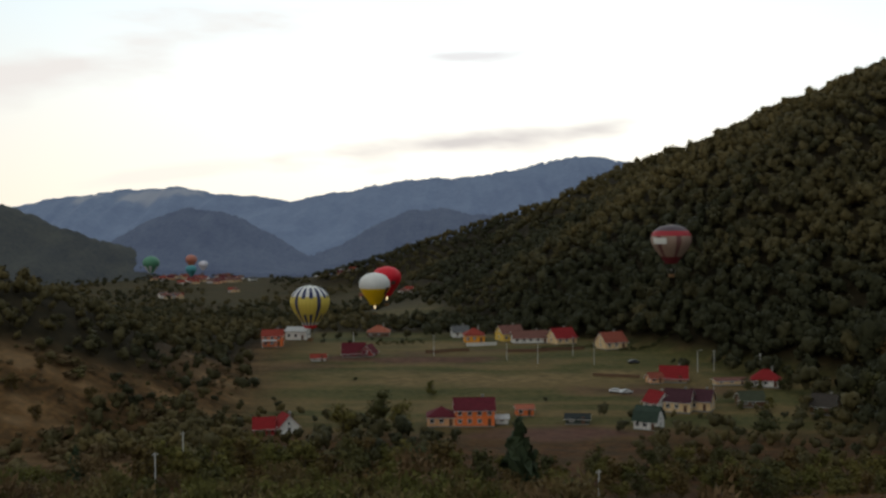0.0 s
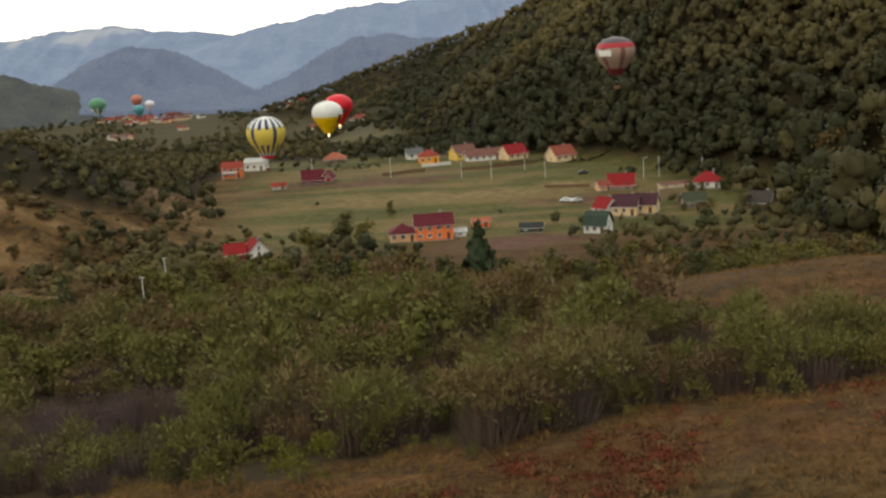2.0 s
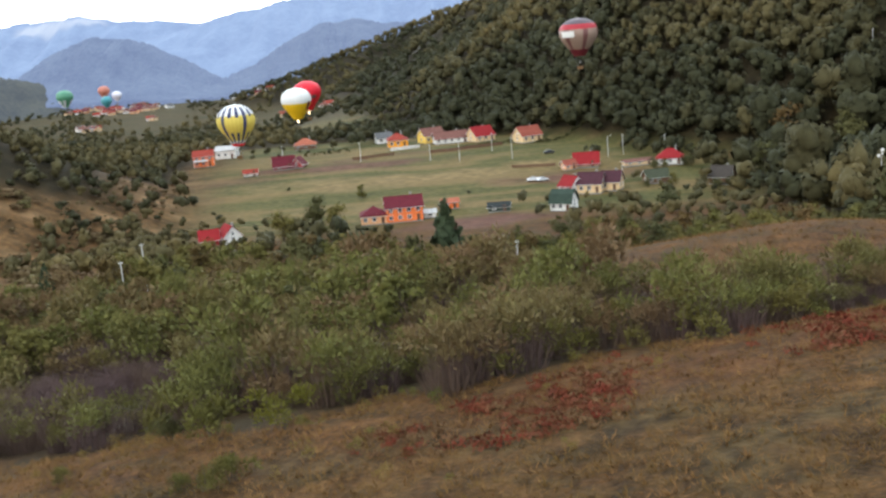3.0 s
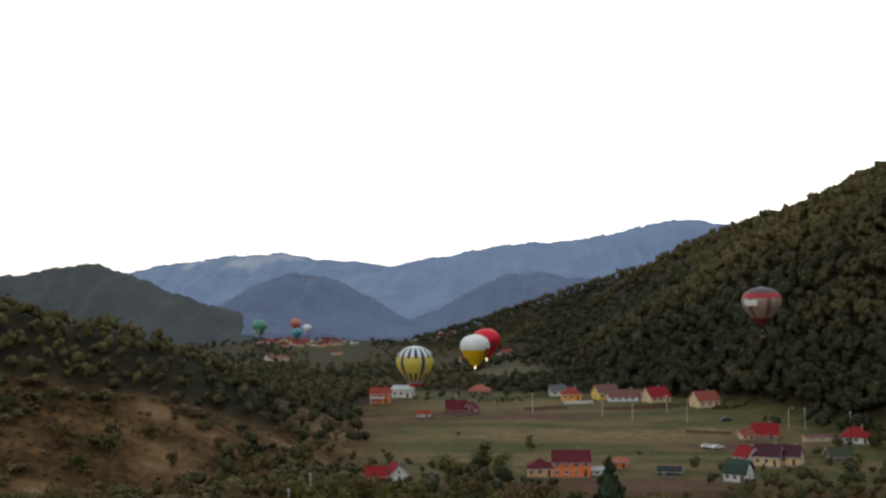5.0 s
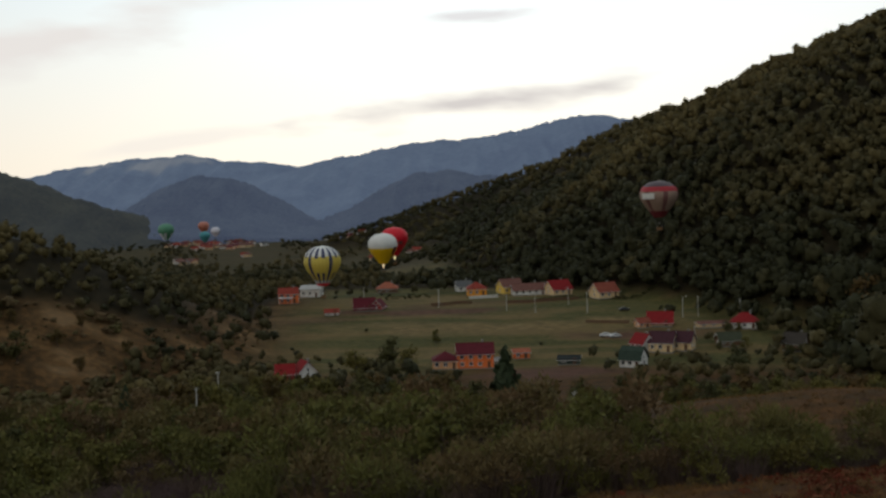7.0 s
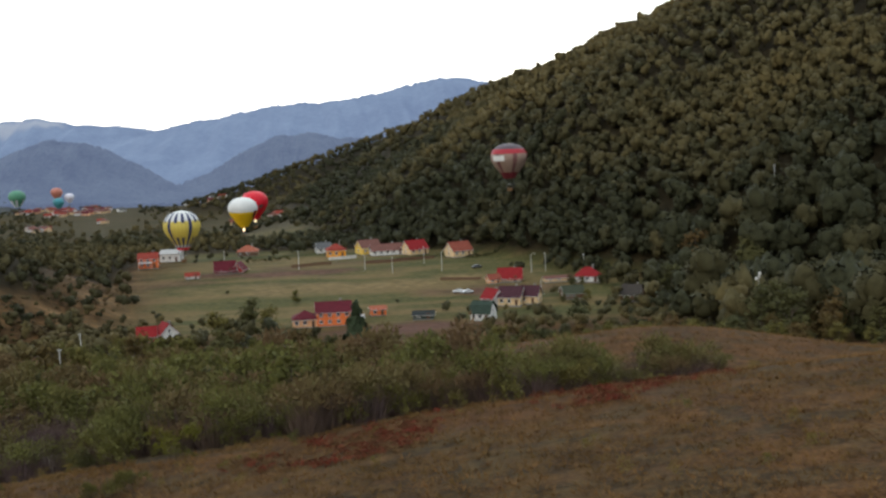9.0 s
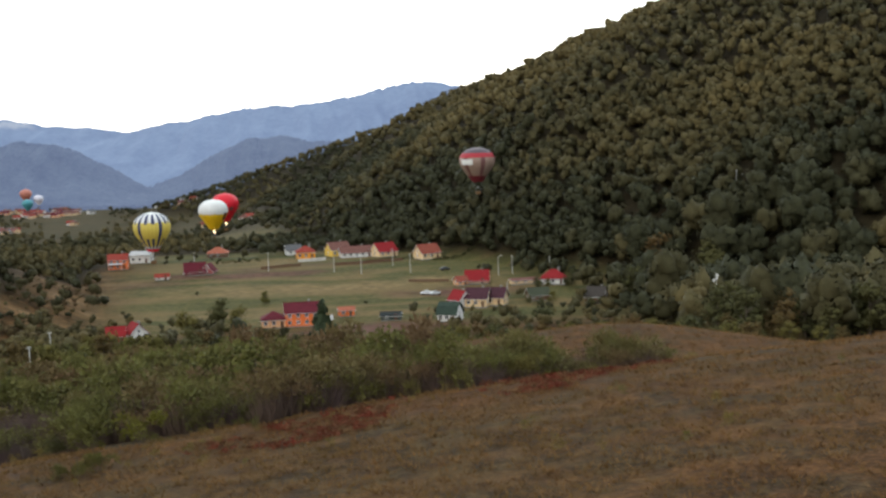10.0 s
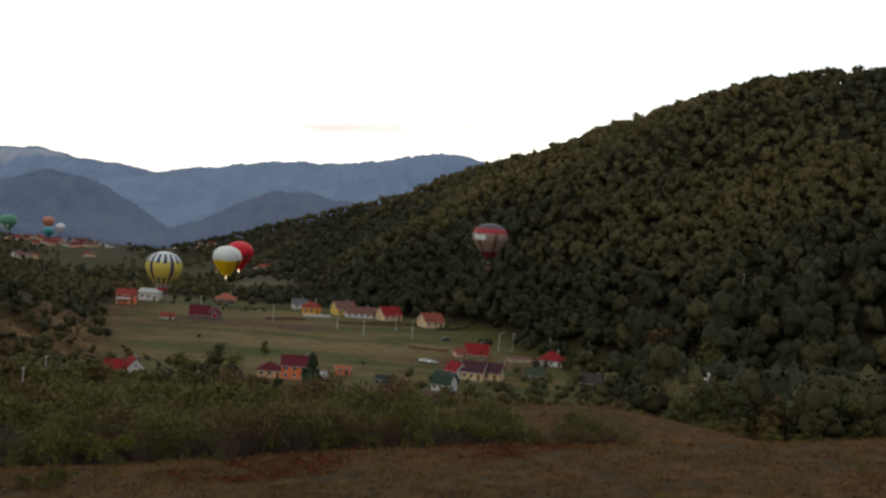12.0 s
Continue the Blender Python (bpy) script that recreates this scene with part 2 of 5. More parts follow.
def crown(rng, height, width, lobes, sprays, spray, low=0.3, shape=ICO2):
    """A crown of uneven lobes covered by leaf sprays, from low * height up to the height."""
    pieces = []
    mid, reach = height * (low + 1) / 2, height * (1 - low) / 2
    per = max(1, sprays // lobes)
    for i in range(lobes):
        a, r = rng.uniform(0, math.tau), math.sqrt(rng.uniform(0.05, 1)) * width * 0.30
        z = mid + rng.uniform(-0.75, 0.72) * reach
        taper = 1.0 - 0.45 * max(0, (z - mid) / reach)
        c = np.array([math.cos(a) * r * taper, math.sin(a) * r * taper, z])
        rad = width * rng.uniform(0.20, 0.32) * taper
        v, f = lobe(rng, rad, 0.85, 0.16, shape)
        pieces.append((v * 0.45 + c, f))
        d = rng.normal(0, 1, (per, 3))
        d /= np.linalg.norm(d, axis=1, keepdims=True)
        pieces.append(cards(rng, c + d * rad * rng.uniform(0.55, 1.25, (per, 1)) * [1, 1, 0.9], d + [0, 0, 0.3], spray, 0.5))
    return join(pieces)


def unit(v):
    return v / (np.linalg.norm(v, axis=1, keepdims=True) + 1e-6)


def dome(seed, height, width, knobs, sprays, spray, shape=ICO1):
    """A canopy tree: uneven lobes heaped round a heart, roughened by leaf sprays; places, faces and soft outward normals."""
    rng = np.random.default_rng(seed)
    tall, per = height / width, sprays // (knobs + 1)
    pieces, normals = [], []
    for i in range(knobs + 1):
        turn, out = 2.4 * i + rng.uniform(-0.5, 0.5), (0 if i == 0 else width * rng.uniform(0.17, 0.29))
        c = np.array([math.cos(turn) * out, math.sin(turn) * out, height * (0.50 if i == 0 else rng.uniform(0.30, 0.76) - 0.5 * out / height * 0.4)])
        r = width * (0.33 if i == 0 else rng.uniform(0.14, 0.26))
        squash = [1, 1, min(1.25, tall * rng.uniform(0.75, 0.95))]
        v, f = shape
        pieces.append((v * (0.80 + rng.normal(0, 0.16, (len(v), 1))) * r * squash + c, f))
        d = rng.normal(0, 1, (per, 3)) + [0, 0, 0.35]
        d = unit(d)
        pieces.append(cards(rng, c + d * r * rng.uniform(0.72, 1.14, (per, 1)) * squash, d + [0, 0, 0.2], spray, 0.5))
        for v, f in pieces[-2:]:
            normals.append(unit(unit(v - c) * 0.8 + unit((v - [0, 0, height * 0.4]) / [width, width, height]) * 0.7 + rng.normal(0, 0.42, v.shape)))
    return (*join(pieces), np.concatenate(normals))


def scatter(protos, spots, rng, tint):
    """One mesh of many plants: a prototype at each (x, y, z, scale)."""
    pieces, tints, normals = [], [], []
    which = rng.integers(0, len(protos), len(spots))
    for p, (v, f, *given) in enumerate(protos):
        mine = spots[which == p]
        if not len(mine):
            continue
        a = rng.uniform(0, math.tau, len(mine))
        c, s = np.cos(a)[:, None], np.sin(a)[:, None]
        k = mine[:, 3:4]
        stretch = k * rng.uniform(0.85, 1.2, k.shape)
        x = (v[None, :, 0] * c - v[None, :, 1] * s) * k + mine[:, 0:1]
        y = (v[None, :, 0] * s + v[None, :, 1] * c) * k + mine[:, 1:2]
        z = v[None, :, 2] * stretch + mine[:, 2:3]
        vv = np.stack([x, y, z], -1).reshape(-1, 3)
        ff = (f[None] + (np.arange(len(mine)) * len(v))[:, None, None]).reshape(-1, 3)
        pieces.append((vv, ff))
        tints.append(np.repeat(tint(mine), len(v)))
        # leaves face out from the heart of the plant, each a little askew
        if given:
            n = given[0]
        else:
            half = np.maximum(np.abs(v).max(0) * [1, 1, 0.5], 0.1)
            n = unit(unit((v - [0, 0, v[:, 2].max() * 0.42]) / half) + RNG.normal(0, 0.2, v.shape))
        turned = [n[None, :, 0] * c - n[None, :, 1] * s, n[None, :, 0] * s + n[None, :, 1] * c, np.repeat(n[None, :, 2], len(mine), 0)]
        normals.append(np.stack(turned, -1).reshape(-1, 3))
    v, f = join(pieces)
    return v, f, np.concatenate(tints), np.concatenate(normals)


# ---------------------------------------------------------------- ground
def land_material():
    """Dry hill grass, green meadow strips, ploughed earth and leaf litter darkened as if shaded, laid out by place."""
    mat = bpy.data.materials.new("land")
    mat.use_nodes = True
    nt = mat.node_tree
    n, k = nt.nodes.new, nt.links.new
    bsdf = nt.nodes["Principled BSDF"]
    bsdf.inputs["Roughness"].default_value = 0.95
    bsdf.inputs["Specular IOR Level"].default_value = 0.1
    geo = n("ShaderNodeNewGeometry")

    def noise_of(scale, detail=4.0, stretch=None):
        t = n("ShaderNodeTexNoise")
        t.inputs["Scale"].default_value, t.inputs["Detail"].default_value = scale, detail
        if stretch:
            m = n("ShaderNodeMapping")
            m.inputs["Scale"].default_value = stretch
            m.inputs["Rotation"].default_value = (0, 0, radians(12))
            k(geo.outputs["Position"], m.inputs["Vector"])
            k(m.outputs["Vector"], t.inputs["Vector"])
        else:
            k(geo.outputs["Position"], t.inputs["Vector"])
        return t.outputs["Fac"]

    def ramp_of(fac, stops):
        r = n("ShaderNodeValToRGB")
        while len(r.color_ramp.elements) < len(stops):
            r.color_ramp.elements.new(0.5)
        for e, (pos, col) in zip(r.color_ramp.elements, stops):
            e.position, e.color = pos, (*col, 1)
        k(fac, r.inputs["Fac"])
        return r.outputs["Color"]

    def mix(fac, a, b):
        m = n("ShaderNodeMixRGB")
        k(fac, m.inputs["Fac"]), k(a, m.inputs["Color1"]), k(b, m.inputs["Color2"])
        return m.outputs["Color"]

    def attr(name):
        a = n("ShaderNodeAttribute")
        a.attribute_name = name
        return a.outputs["Fac"]

    dry = ramp_of(noise_of(0.07, 5), [(0.36, (0.020, 0.007, 0.003)), (0.45, (0.056, 0.022, 0.006)), (0.55, (0.103, 0.046, 0.014)), (0.64, (0.039, 0.021, 0.006))])
    clump = ramp_of(noise_of(0.45, 5), [(0.38, (0.013, 0.006, 0.003)), (0.5, (0.056, 0.024, 0.007)), (0.62, (0.139, 0.063, 0.021))])
    tuft = ramp_of(noise_of(2.6, 4), [(0.38, (0.011, 0.005, 0.002)), (0.5, (0.052, 0.023, 0.006)), (0.62, (0.139, 0.065, 0.021))])
    coarse = n("ShaderNodeMixRGB")
    coarse.inputs["Fac"].default_value = 0.5
    k(dry, coarse.inputs["Color1"]), k(clump, coarse.inputs["Color2"])
    half = n("ShaderNodeMixRGB")
    half.inputs["Fac"].default_value = 0.42
    k(coarse.outputs["Color"], half.inputs["Color1"]), k(tuft, half.inputs["Color2"])
    meadow = ramp_of(noise_of(0.04, 6, (0.30, 1.6, 1)), [(0.36, (0.042, 0.047, 0.014)), (0.45, (0.072, 0.065, 0.020)), (0.54, (0.150, 0.098, 0.042)), (0.64, (0.060, 0.056, 0.018))])
    sward = ramp_of(noise_of(0.5, 5), [(0.38, (0.036, 0.033, 0.013)), (0.5, (0.074, 0.060, 0.022)), (0.62, (0.127, 0.092, 0.037))])
    turf = n("ShaderNodeMixRGB")
    turf.inputs["Fac"].default_value = 0.32
    k(meadow, turf.inputs["Color1"]), k(sward, turf.inputs["Color2"])
    meadow = turf.outputs["Color"]
    earth = ramp_of(noise_of(0.3, 5), [(0.3, (0.060, 0.030, 0.020)), (0.7, (0.110, 0.052, 0.036))])
    # leaf litter, coloured darker than it is to stand for forest-floor shade
    shaded_litter = ramp_of(noise_of(0.2, 4), [(0.3, (0.013, 0.010, 0.005)), (0.7, (0.030, 0.022, 0.010))])
    red = ramp_of(noise_of(0.8, 5), [(0.35, (0.060, 0.022, 0.010)), (0.65, (0.110, 0.034, 0.015))])
    heath = ramp_of(noise_of(0.06, 6, (0.7, 1.5, 1)), [(0.36, (0.036, 0.024, 0.009)), (0.46, (0.077, 0.047, 0.021)), (0.55, (0.139, 0.082, 0.036)), (0.66, (0.249, 0.157, 0.081))])
    mottle = n("ShaderNodeMixRGB")
    mottle.inputs["Fac"].default_value = 0.38
    k(heath, mottle.inputs["Color1"]), k(clump, mottle.inputs["Color2"])
    green_grey = ramp_of(noise_of(1.1, 5), [(0.38, (0.014, 0.009, 0.004)), (0.62, (0.060, 0.039, 0.016))])
    patch = ramp_of(noise_of(0.19, 4, (0.8, 1.3, 1)), [(0.47, (0, 0, 0)), (0.60, (0.75, 0.75, 0.75))])
    col = mix(patch, half.outputs["Color"], green_grey)
    col = mix(attr("heath"), col, mottle.outputs["Color"])
    moss = ramp_of(noise_of(0.55, 6), [(0.38, (0.016, 0.011, 0.004)), (0.5, (0.041, 0.027, 0.009)), (0.62, (0.079, 0.049, 0.017))])
    col = mix(attr("moss"), col, moss)
    col = mix(attr("meadow"), col, meadow)
    straw = ramp_of(noise_of(0.5, 5, (0.5, 1.4, 1)), [(0.36, (0.086, 0.062, 0.026)), (0.5, (0.145, 0.098, 0.042)), (0.64, (0.190, 0.132, 0.062))])
    col = mix(attr("straw"), col, straw)
    col = mix(attr("earth"), col, earth)
    col = mix(attr("wood"), col, shaded_litter)
    col = mix(attr("fern"), col, red)
    k(col, bsdf.inputs["Base Color"])
    bump = n("ShaderNodeBump")
    bump.inputs["Strength"].default_value, bump.inputs["Distance"].default_value = 0.7, 0.25
    k(noise_of(2.2, 4), bump.inputs["Height"])
    k(bump.outputs["Normal"], bsdf.inputs["Normal"])
    return mat


def blot(x, y, cx, cy, rx, ry, turn=0.0, soft=0.35):
    c, s = math.cos(radians(turn)), math.sin(radians(turn))
    u, v = ((x - cx) * c + (y - cy) * s) / rx, (-(x - cx) * s + (y - cy) * c) / ry
    wob = 0.18 * np.sin(x * 0.23 + 1.3 * np.sin(y * 0.11)) + 0.14 * np.cos(y * 0.37 + x * 0.09)
    return 1 - smooth(1 - soft, 1 + soft, np.hypot(u, v) + wob)


def build_ground():
    radii = np.concatenate([np.linspace(4, 420, 216), np.geomspace(423, 1300, 110), np.geomspace(1330, 4700, 30)])
    spread = np.concatenate([np.linspace(-180, -62, 24, endpoint=False), np.linspace(-62, 62, 216), np.linspace(62, 180, 24)[1:]])
    r, a = np.meshgrid(radii, np.radians(spread), indexing="ij")
    x, y = 3 + r * np.sin(a), -95 + r * np.cos(a)
    z = ground(x, y)
    nr, na = r.shape
    v = np.stack([x, y, z], -1).reshape(-1, 3)
    i, j = np.meshgrid(np.arange(nr - 1), np.arange(na - 1), indexing="ij")
    q = np.stack([i * na + j, i * na + j + 1, (i + 1) * na + j + 1, (i + 1) * na + j], -1).reshape(-1, 4)
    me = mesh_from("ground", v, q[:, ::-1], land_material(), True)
    x, y = v[:, 0], v[:, 1]
    layers = {
        "meadow": np.clip(np.maximum(smooth(300, 345, y) * smooth(-96, -62, x + 0.1 * (y - 400)), smooth(500, 580, y)), 0, 1),
        "earth": np.clip(blot(x, y, 22, 322, 24, 10, 6) + 0.9 * blot(x, y, -28, 428, 36, 6, -2) + 0.6 * blot(x, y, 40, 381, 14, 5, -4) + 0.5 * blot(x, y, 62, 379, 20, 7, 0) + 0.5 * blot(x, y, -70, 415, 20, 5, 6) + 0.6 * blot(x, y, 0, 446, 40, 3, 8), 0, 1),
        "straw": np.clip(0.9 * blot(x, y, 8, 397, 54, 8, 4) + 0.6 * blot(x, y, -40, 404, 26, 6, 0) + 0.6 * blot(x, y, 62, 408, 26, 5, 4) + 0.5 * blot(x, y, -12, 362, 30, 6, 4), 0, 1),
        # the same dark tone goes under thicket and over the far valley floor
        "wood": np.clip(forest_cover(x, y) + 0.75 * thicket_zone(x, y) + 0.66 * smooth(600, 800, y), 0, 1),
        "moss": np.clip(0.5 * blot(x, y, 4, 46, 36, 14, 4, 0.8) + 0.2 * blot(x, y, 60, 70, 26, 9, 10, 0.9), 0, 0.6),
        "heath": smooth(-60, -85, x) * smooth(170, 205, y) * 0.95,
        "fern": np.clip(blot(x, y, 18, 65, 15, 4.0, 6, 0.8) + 0.8 * blot(x, y, 48, 80, 14, 3, 6, 0.8), 0, 1) * 0.35,
    }
    for name, values in layers.items():
        layer = me.attributes.new(name, "FLOAT", "POINT")
        layer.data.foreach_set("value", values.astype(np.float32))
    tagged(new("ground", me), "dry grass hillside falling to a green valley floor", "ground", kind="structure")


EYE = (5.0, -15.0, 61.0)


def in_sight(x, y, above):
    """Whether a plant of that height can be seen over the land from either end of the flight."""
    seen = np.zeros(len(x), bool)
    z = ground(x, y) + above
    for ex, ey, ez in ((1.0, 15.0, 58.0), (10.0, -40.0, 63.0)):
        t = np.linspace(0.1, 0.98, 60)[None]
        free = ez + (z - ez)[:, None] * t > ground(ex + (x - ex)[:, None] * t, ey + (y - ey)[:, None] * t) - 1.0
        seen |= free.all(1)
    return seen


def thicket_zone(x, y):
    """1 where the hillside thicket grows."""
    near_edge = np.interp(x, [-120, -36, -18, -8, 5, 17, 30, 38, 45, 60], [68, 80, 80, 74, 72, 73, 75, 84, 90, 97])
    near_edge = near_edge + 2.2 * np.sin(x * 0.37 + 1.2) + 1.5 * np.sin(x * 0.93) + 0.8 * np.sin(x * 2.1 + 0.5)
    far_edge = np.interp(x, [-120, 0, 8, 16, 30, 45, 60], [215, 200, 150, 124, 107, 101, 97])
    return smooth(-2.5, 2.5, y - near_edge) * smooth(-5, 5, far_edge - y)


def forest_cover(x, y):
    """1 where closed woodland stands."""
    x, y = np.asarray(x, float), np.asarray(y, float)
    big, leftspur = uplands(x, y)
    leftspur = smooth(8, 18, leftspur) * smooth(-8, 8, y - (322 + 0.5 * (x + 150)))
    leftwood = (1 - smooth(-104, -92, x)) * smooth(400, 420, y + 0.3 * (x + 100)) * (1 - smooth(540, 590, y))
    right = smooth(100, 118, x - 0.06 * (y - 300)) * smooth(195, 225, y + 0.3 * (x - 120)) * (1 - smooth(600, 700, y))
    foot = smooth(-4, 4, y - np.interp(x, [-20, 20, 35, 50, 85, 100], [508, 496, 484, 468, 434, 416])) * (1 - smooth(590, 640, y)) * smooth(-20, -4, x)
    mid = smooth(500, 512, y + 0.1 * x) * (1 - smooth(560, 640, y)) * 0.9
    return np.maximum.reduce([smooth(3, 8, big), leftspur, leftwood, right, foot, mid])


build_ground()


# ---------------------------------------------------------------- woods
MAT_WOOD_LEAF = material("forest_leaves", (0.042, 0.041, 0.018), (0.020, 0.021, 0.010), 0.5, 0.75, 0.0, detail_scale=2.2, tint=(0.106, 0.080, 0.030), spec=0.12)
FOREST_TREES = [dome(40 + i, 9.8 + 0.9 * (i % 3), 8.2 + 0.8 * (i % 2), 6, 126, 0.45) for i in range(9)]
MID_TREES = [dome(70 + i, 9.6 + 0.9 * (i % 3), 8.2 + 0.8 * (i % 2), 4, 55, 0.60) for i in range(7)]
FINE_TREES = [dome(130 + i, 10.8 + 1.2 * (i % 3), 8.8 + 0.9 * (i % 2), 12, 546, 0.31) for i in range(7)]
FAR_TREES = [dome(60 + i, 11.5, 10.5, 3, 32, 0.9) for i in range(5)]


def jittered(x0, x1, y0, y1, step, rng):
    gx, gy = np.meshgrid(np.arange(x0, x1, step), np.arange(y0, y1, step))
    p = np.stack([gx.ravel(), gy.ravel()], 1)
    return p + rng.uniform(-0.48, 0.48, p.shape) * step


# autumn tone per tree, with slope shade and hazy light put into the tint
def wood_light_tint(spots):
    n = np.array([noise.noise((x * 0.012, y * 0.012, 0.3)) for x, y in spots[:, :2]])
    # upper slope and haze-lit left raised, shaded foot and right side kept dark
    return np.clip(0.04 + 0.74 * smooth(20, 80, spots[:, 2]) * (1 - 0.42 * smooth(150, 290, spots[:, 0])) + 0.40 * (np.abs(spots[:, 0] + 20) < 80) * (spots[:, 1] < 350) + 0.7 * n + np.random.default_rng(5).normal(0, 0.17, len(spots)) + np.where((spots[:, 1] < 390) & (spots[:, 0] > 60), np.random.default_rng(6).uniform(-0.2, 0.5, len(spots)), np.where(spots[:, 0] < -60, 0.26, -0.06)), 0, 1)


def build_forest(name, label, area, step, protos, keep, scale, seed):
    rng = np.random.default_rng(seed)
    p = jittered(*area, step, rng)
    p = p[keep(p[:, 0], p[:, 1], rng)]
    p = p[in_sight(p[:, 0], p[:, 1], 15.0)]
    z = ground(p[:, 0], p[:, 1]) - 0.6
    s = rng.uniform(*scale, len(p)) * (1 + 0.18 * (1 - smooth(400, 450, p[:, 1])) * (p[:, 0] > 80))
    v, f, t, normals = scatter(protos, np.column_stack([p, z, s]), rng, wood_light_tint)
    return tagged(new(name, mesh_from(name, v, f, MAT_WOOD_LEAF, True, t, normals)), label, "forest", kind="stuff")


def seen_sector(x, y, lo, hi):
    a = np.degrees(np.arctan2(x - 5, y + 20))
    return (a > lo) & (a < hi)


def slope_wood(x, y, rng):
    d = np.hypot(x - 5, y + 20)
    thin = (y > 430) | (rng.uniform(0, 1, len(x)) < 0.85)
    return (forest_cover(x, y) > rng.uniform(0.25, 0.75, len(x))) & seen_sector(x, y, 0, 36) & (d < 560) & (y > 390) & thin


def upper_wood(x, y, rng):
    d = np.hypot(x - 5, y + 20)
    return (forest_cover(x, y) > rng.uniform(0.25, 0.75, len(x))) & seen_sector(x, y, 0, 36) & (d >= 560) & (d < 900)


def edge_wood(x, y, rng):
    return (forest_cover(x, y) > rng.uniform(0.25, 0.75, len(x))) & seen_sector(x, y, 0, 36) & (y > 190) & (y <= 390) & (np.hypot(x - 5, y + 20) < 560) & (rng.uniform(0, 1, len(x)) < 0.85)


def valley_wood(x, y, rng):
    return (forest_cover(x, y) > rng.uniform(0.3, 0.8, len(x))) & seen_sector(x, y, -36, 0) & (np.hypot(x, y) < 720)


def distant_wood(x, y, rng):
    d = np.hypot(x - 5, y + 20)
    a = seen_sector(x, y, 0, 36)
    return (forest_cover(x, y) > rng.uniform(0.25, 0.75, len(x))) & seen_sector(x, y, -36, 36) & (((d >= 900) & a) | ((d >= 720) & ~a)) & (d < 1900)


build_forest("slope_forest", "dense green and brown autumn woodland on a steep hill", (-40, 620, 190, 880), 5.8, FOREST_TREES, slope_wood, (0.70, 1.25), 11)
build_forest("upper_forest", "olive and brown autumn woodland high on the hill", (-40, 620, 190, 880), 6.5, MID_TREES, upper_wood, (0.70, 1.25), 15)
build_forest("edge_wood", "dark leafy trees of the lower wood", (90, 420, 190, 392), 9.0, FINE_TREES, edge_wood, (0.85, 1.6), 16)
build_forest("valley_wood", "dark green broadleaf woodland along the valley", (-420, 60, 300, 720), 6.0, MID_TREES, valley_wood, (0.4, 0.8), 12)
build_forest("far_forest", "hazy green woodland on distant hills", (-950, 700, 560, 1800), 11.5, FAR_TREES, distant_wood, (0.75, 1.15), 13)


def open_village(x, y):
    """The cleared ground of the village and the fields before it."""
    return (np.hypot((x + 430) / 42, (y - 1490) / 40) < 1) | (np.hypot((x + 386) / 30, (y - 1262) / 15) < 1) | (np.hypot((x + 205) / 20, (y - 1400) / 30) < 1) | (np.hypot((x + 327) / 12, (y - 1312) / 14) < 1)


def valley_copses(x, y, rng):
    """Trees in clumps along the open valley, between fields and village houses."""
    n = np.array([noise.noise((a * 0.016, b * 0.009, 5.5)) for a, b in zip(x, y)])
    return (n + 0.12 * rng.normal(0, 1, len(x)) > np.where(y < 1230, -0.12, 0.0)) & (forest_cover(x, y) < 0.3) & seen_sector(x, y, -24, 2) & (y > 640) & ~open_village(x, y)


build_forest("valley_copses", "dark copses and garden trees along the far valley", (-620, 60, 600, 1750), 12.5, FAR_TREES, valley_copses, (0.4, 0.9), 14)


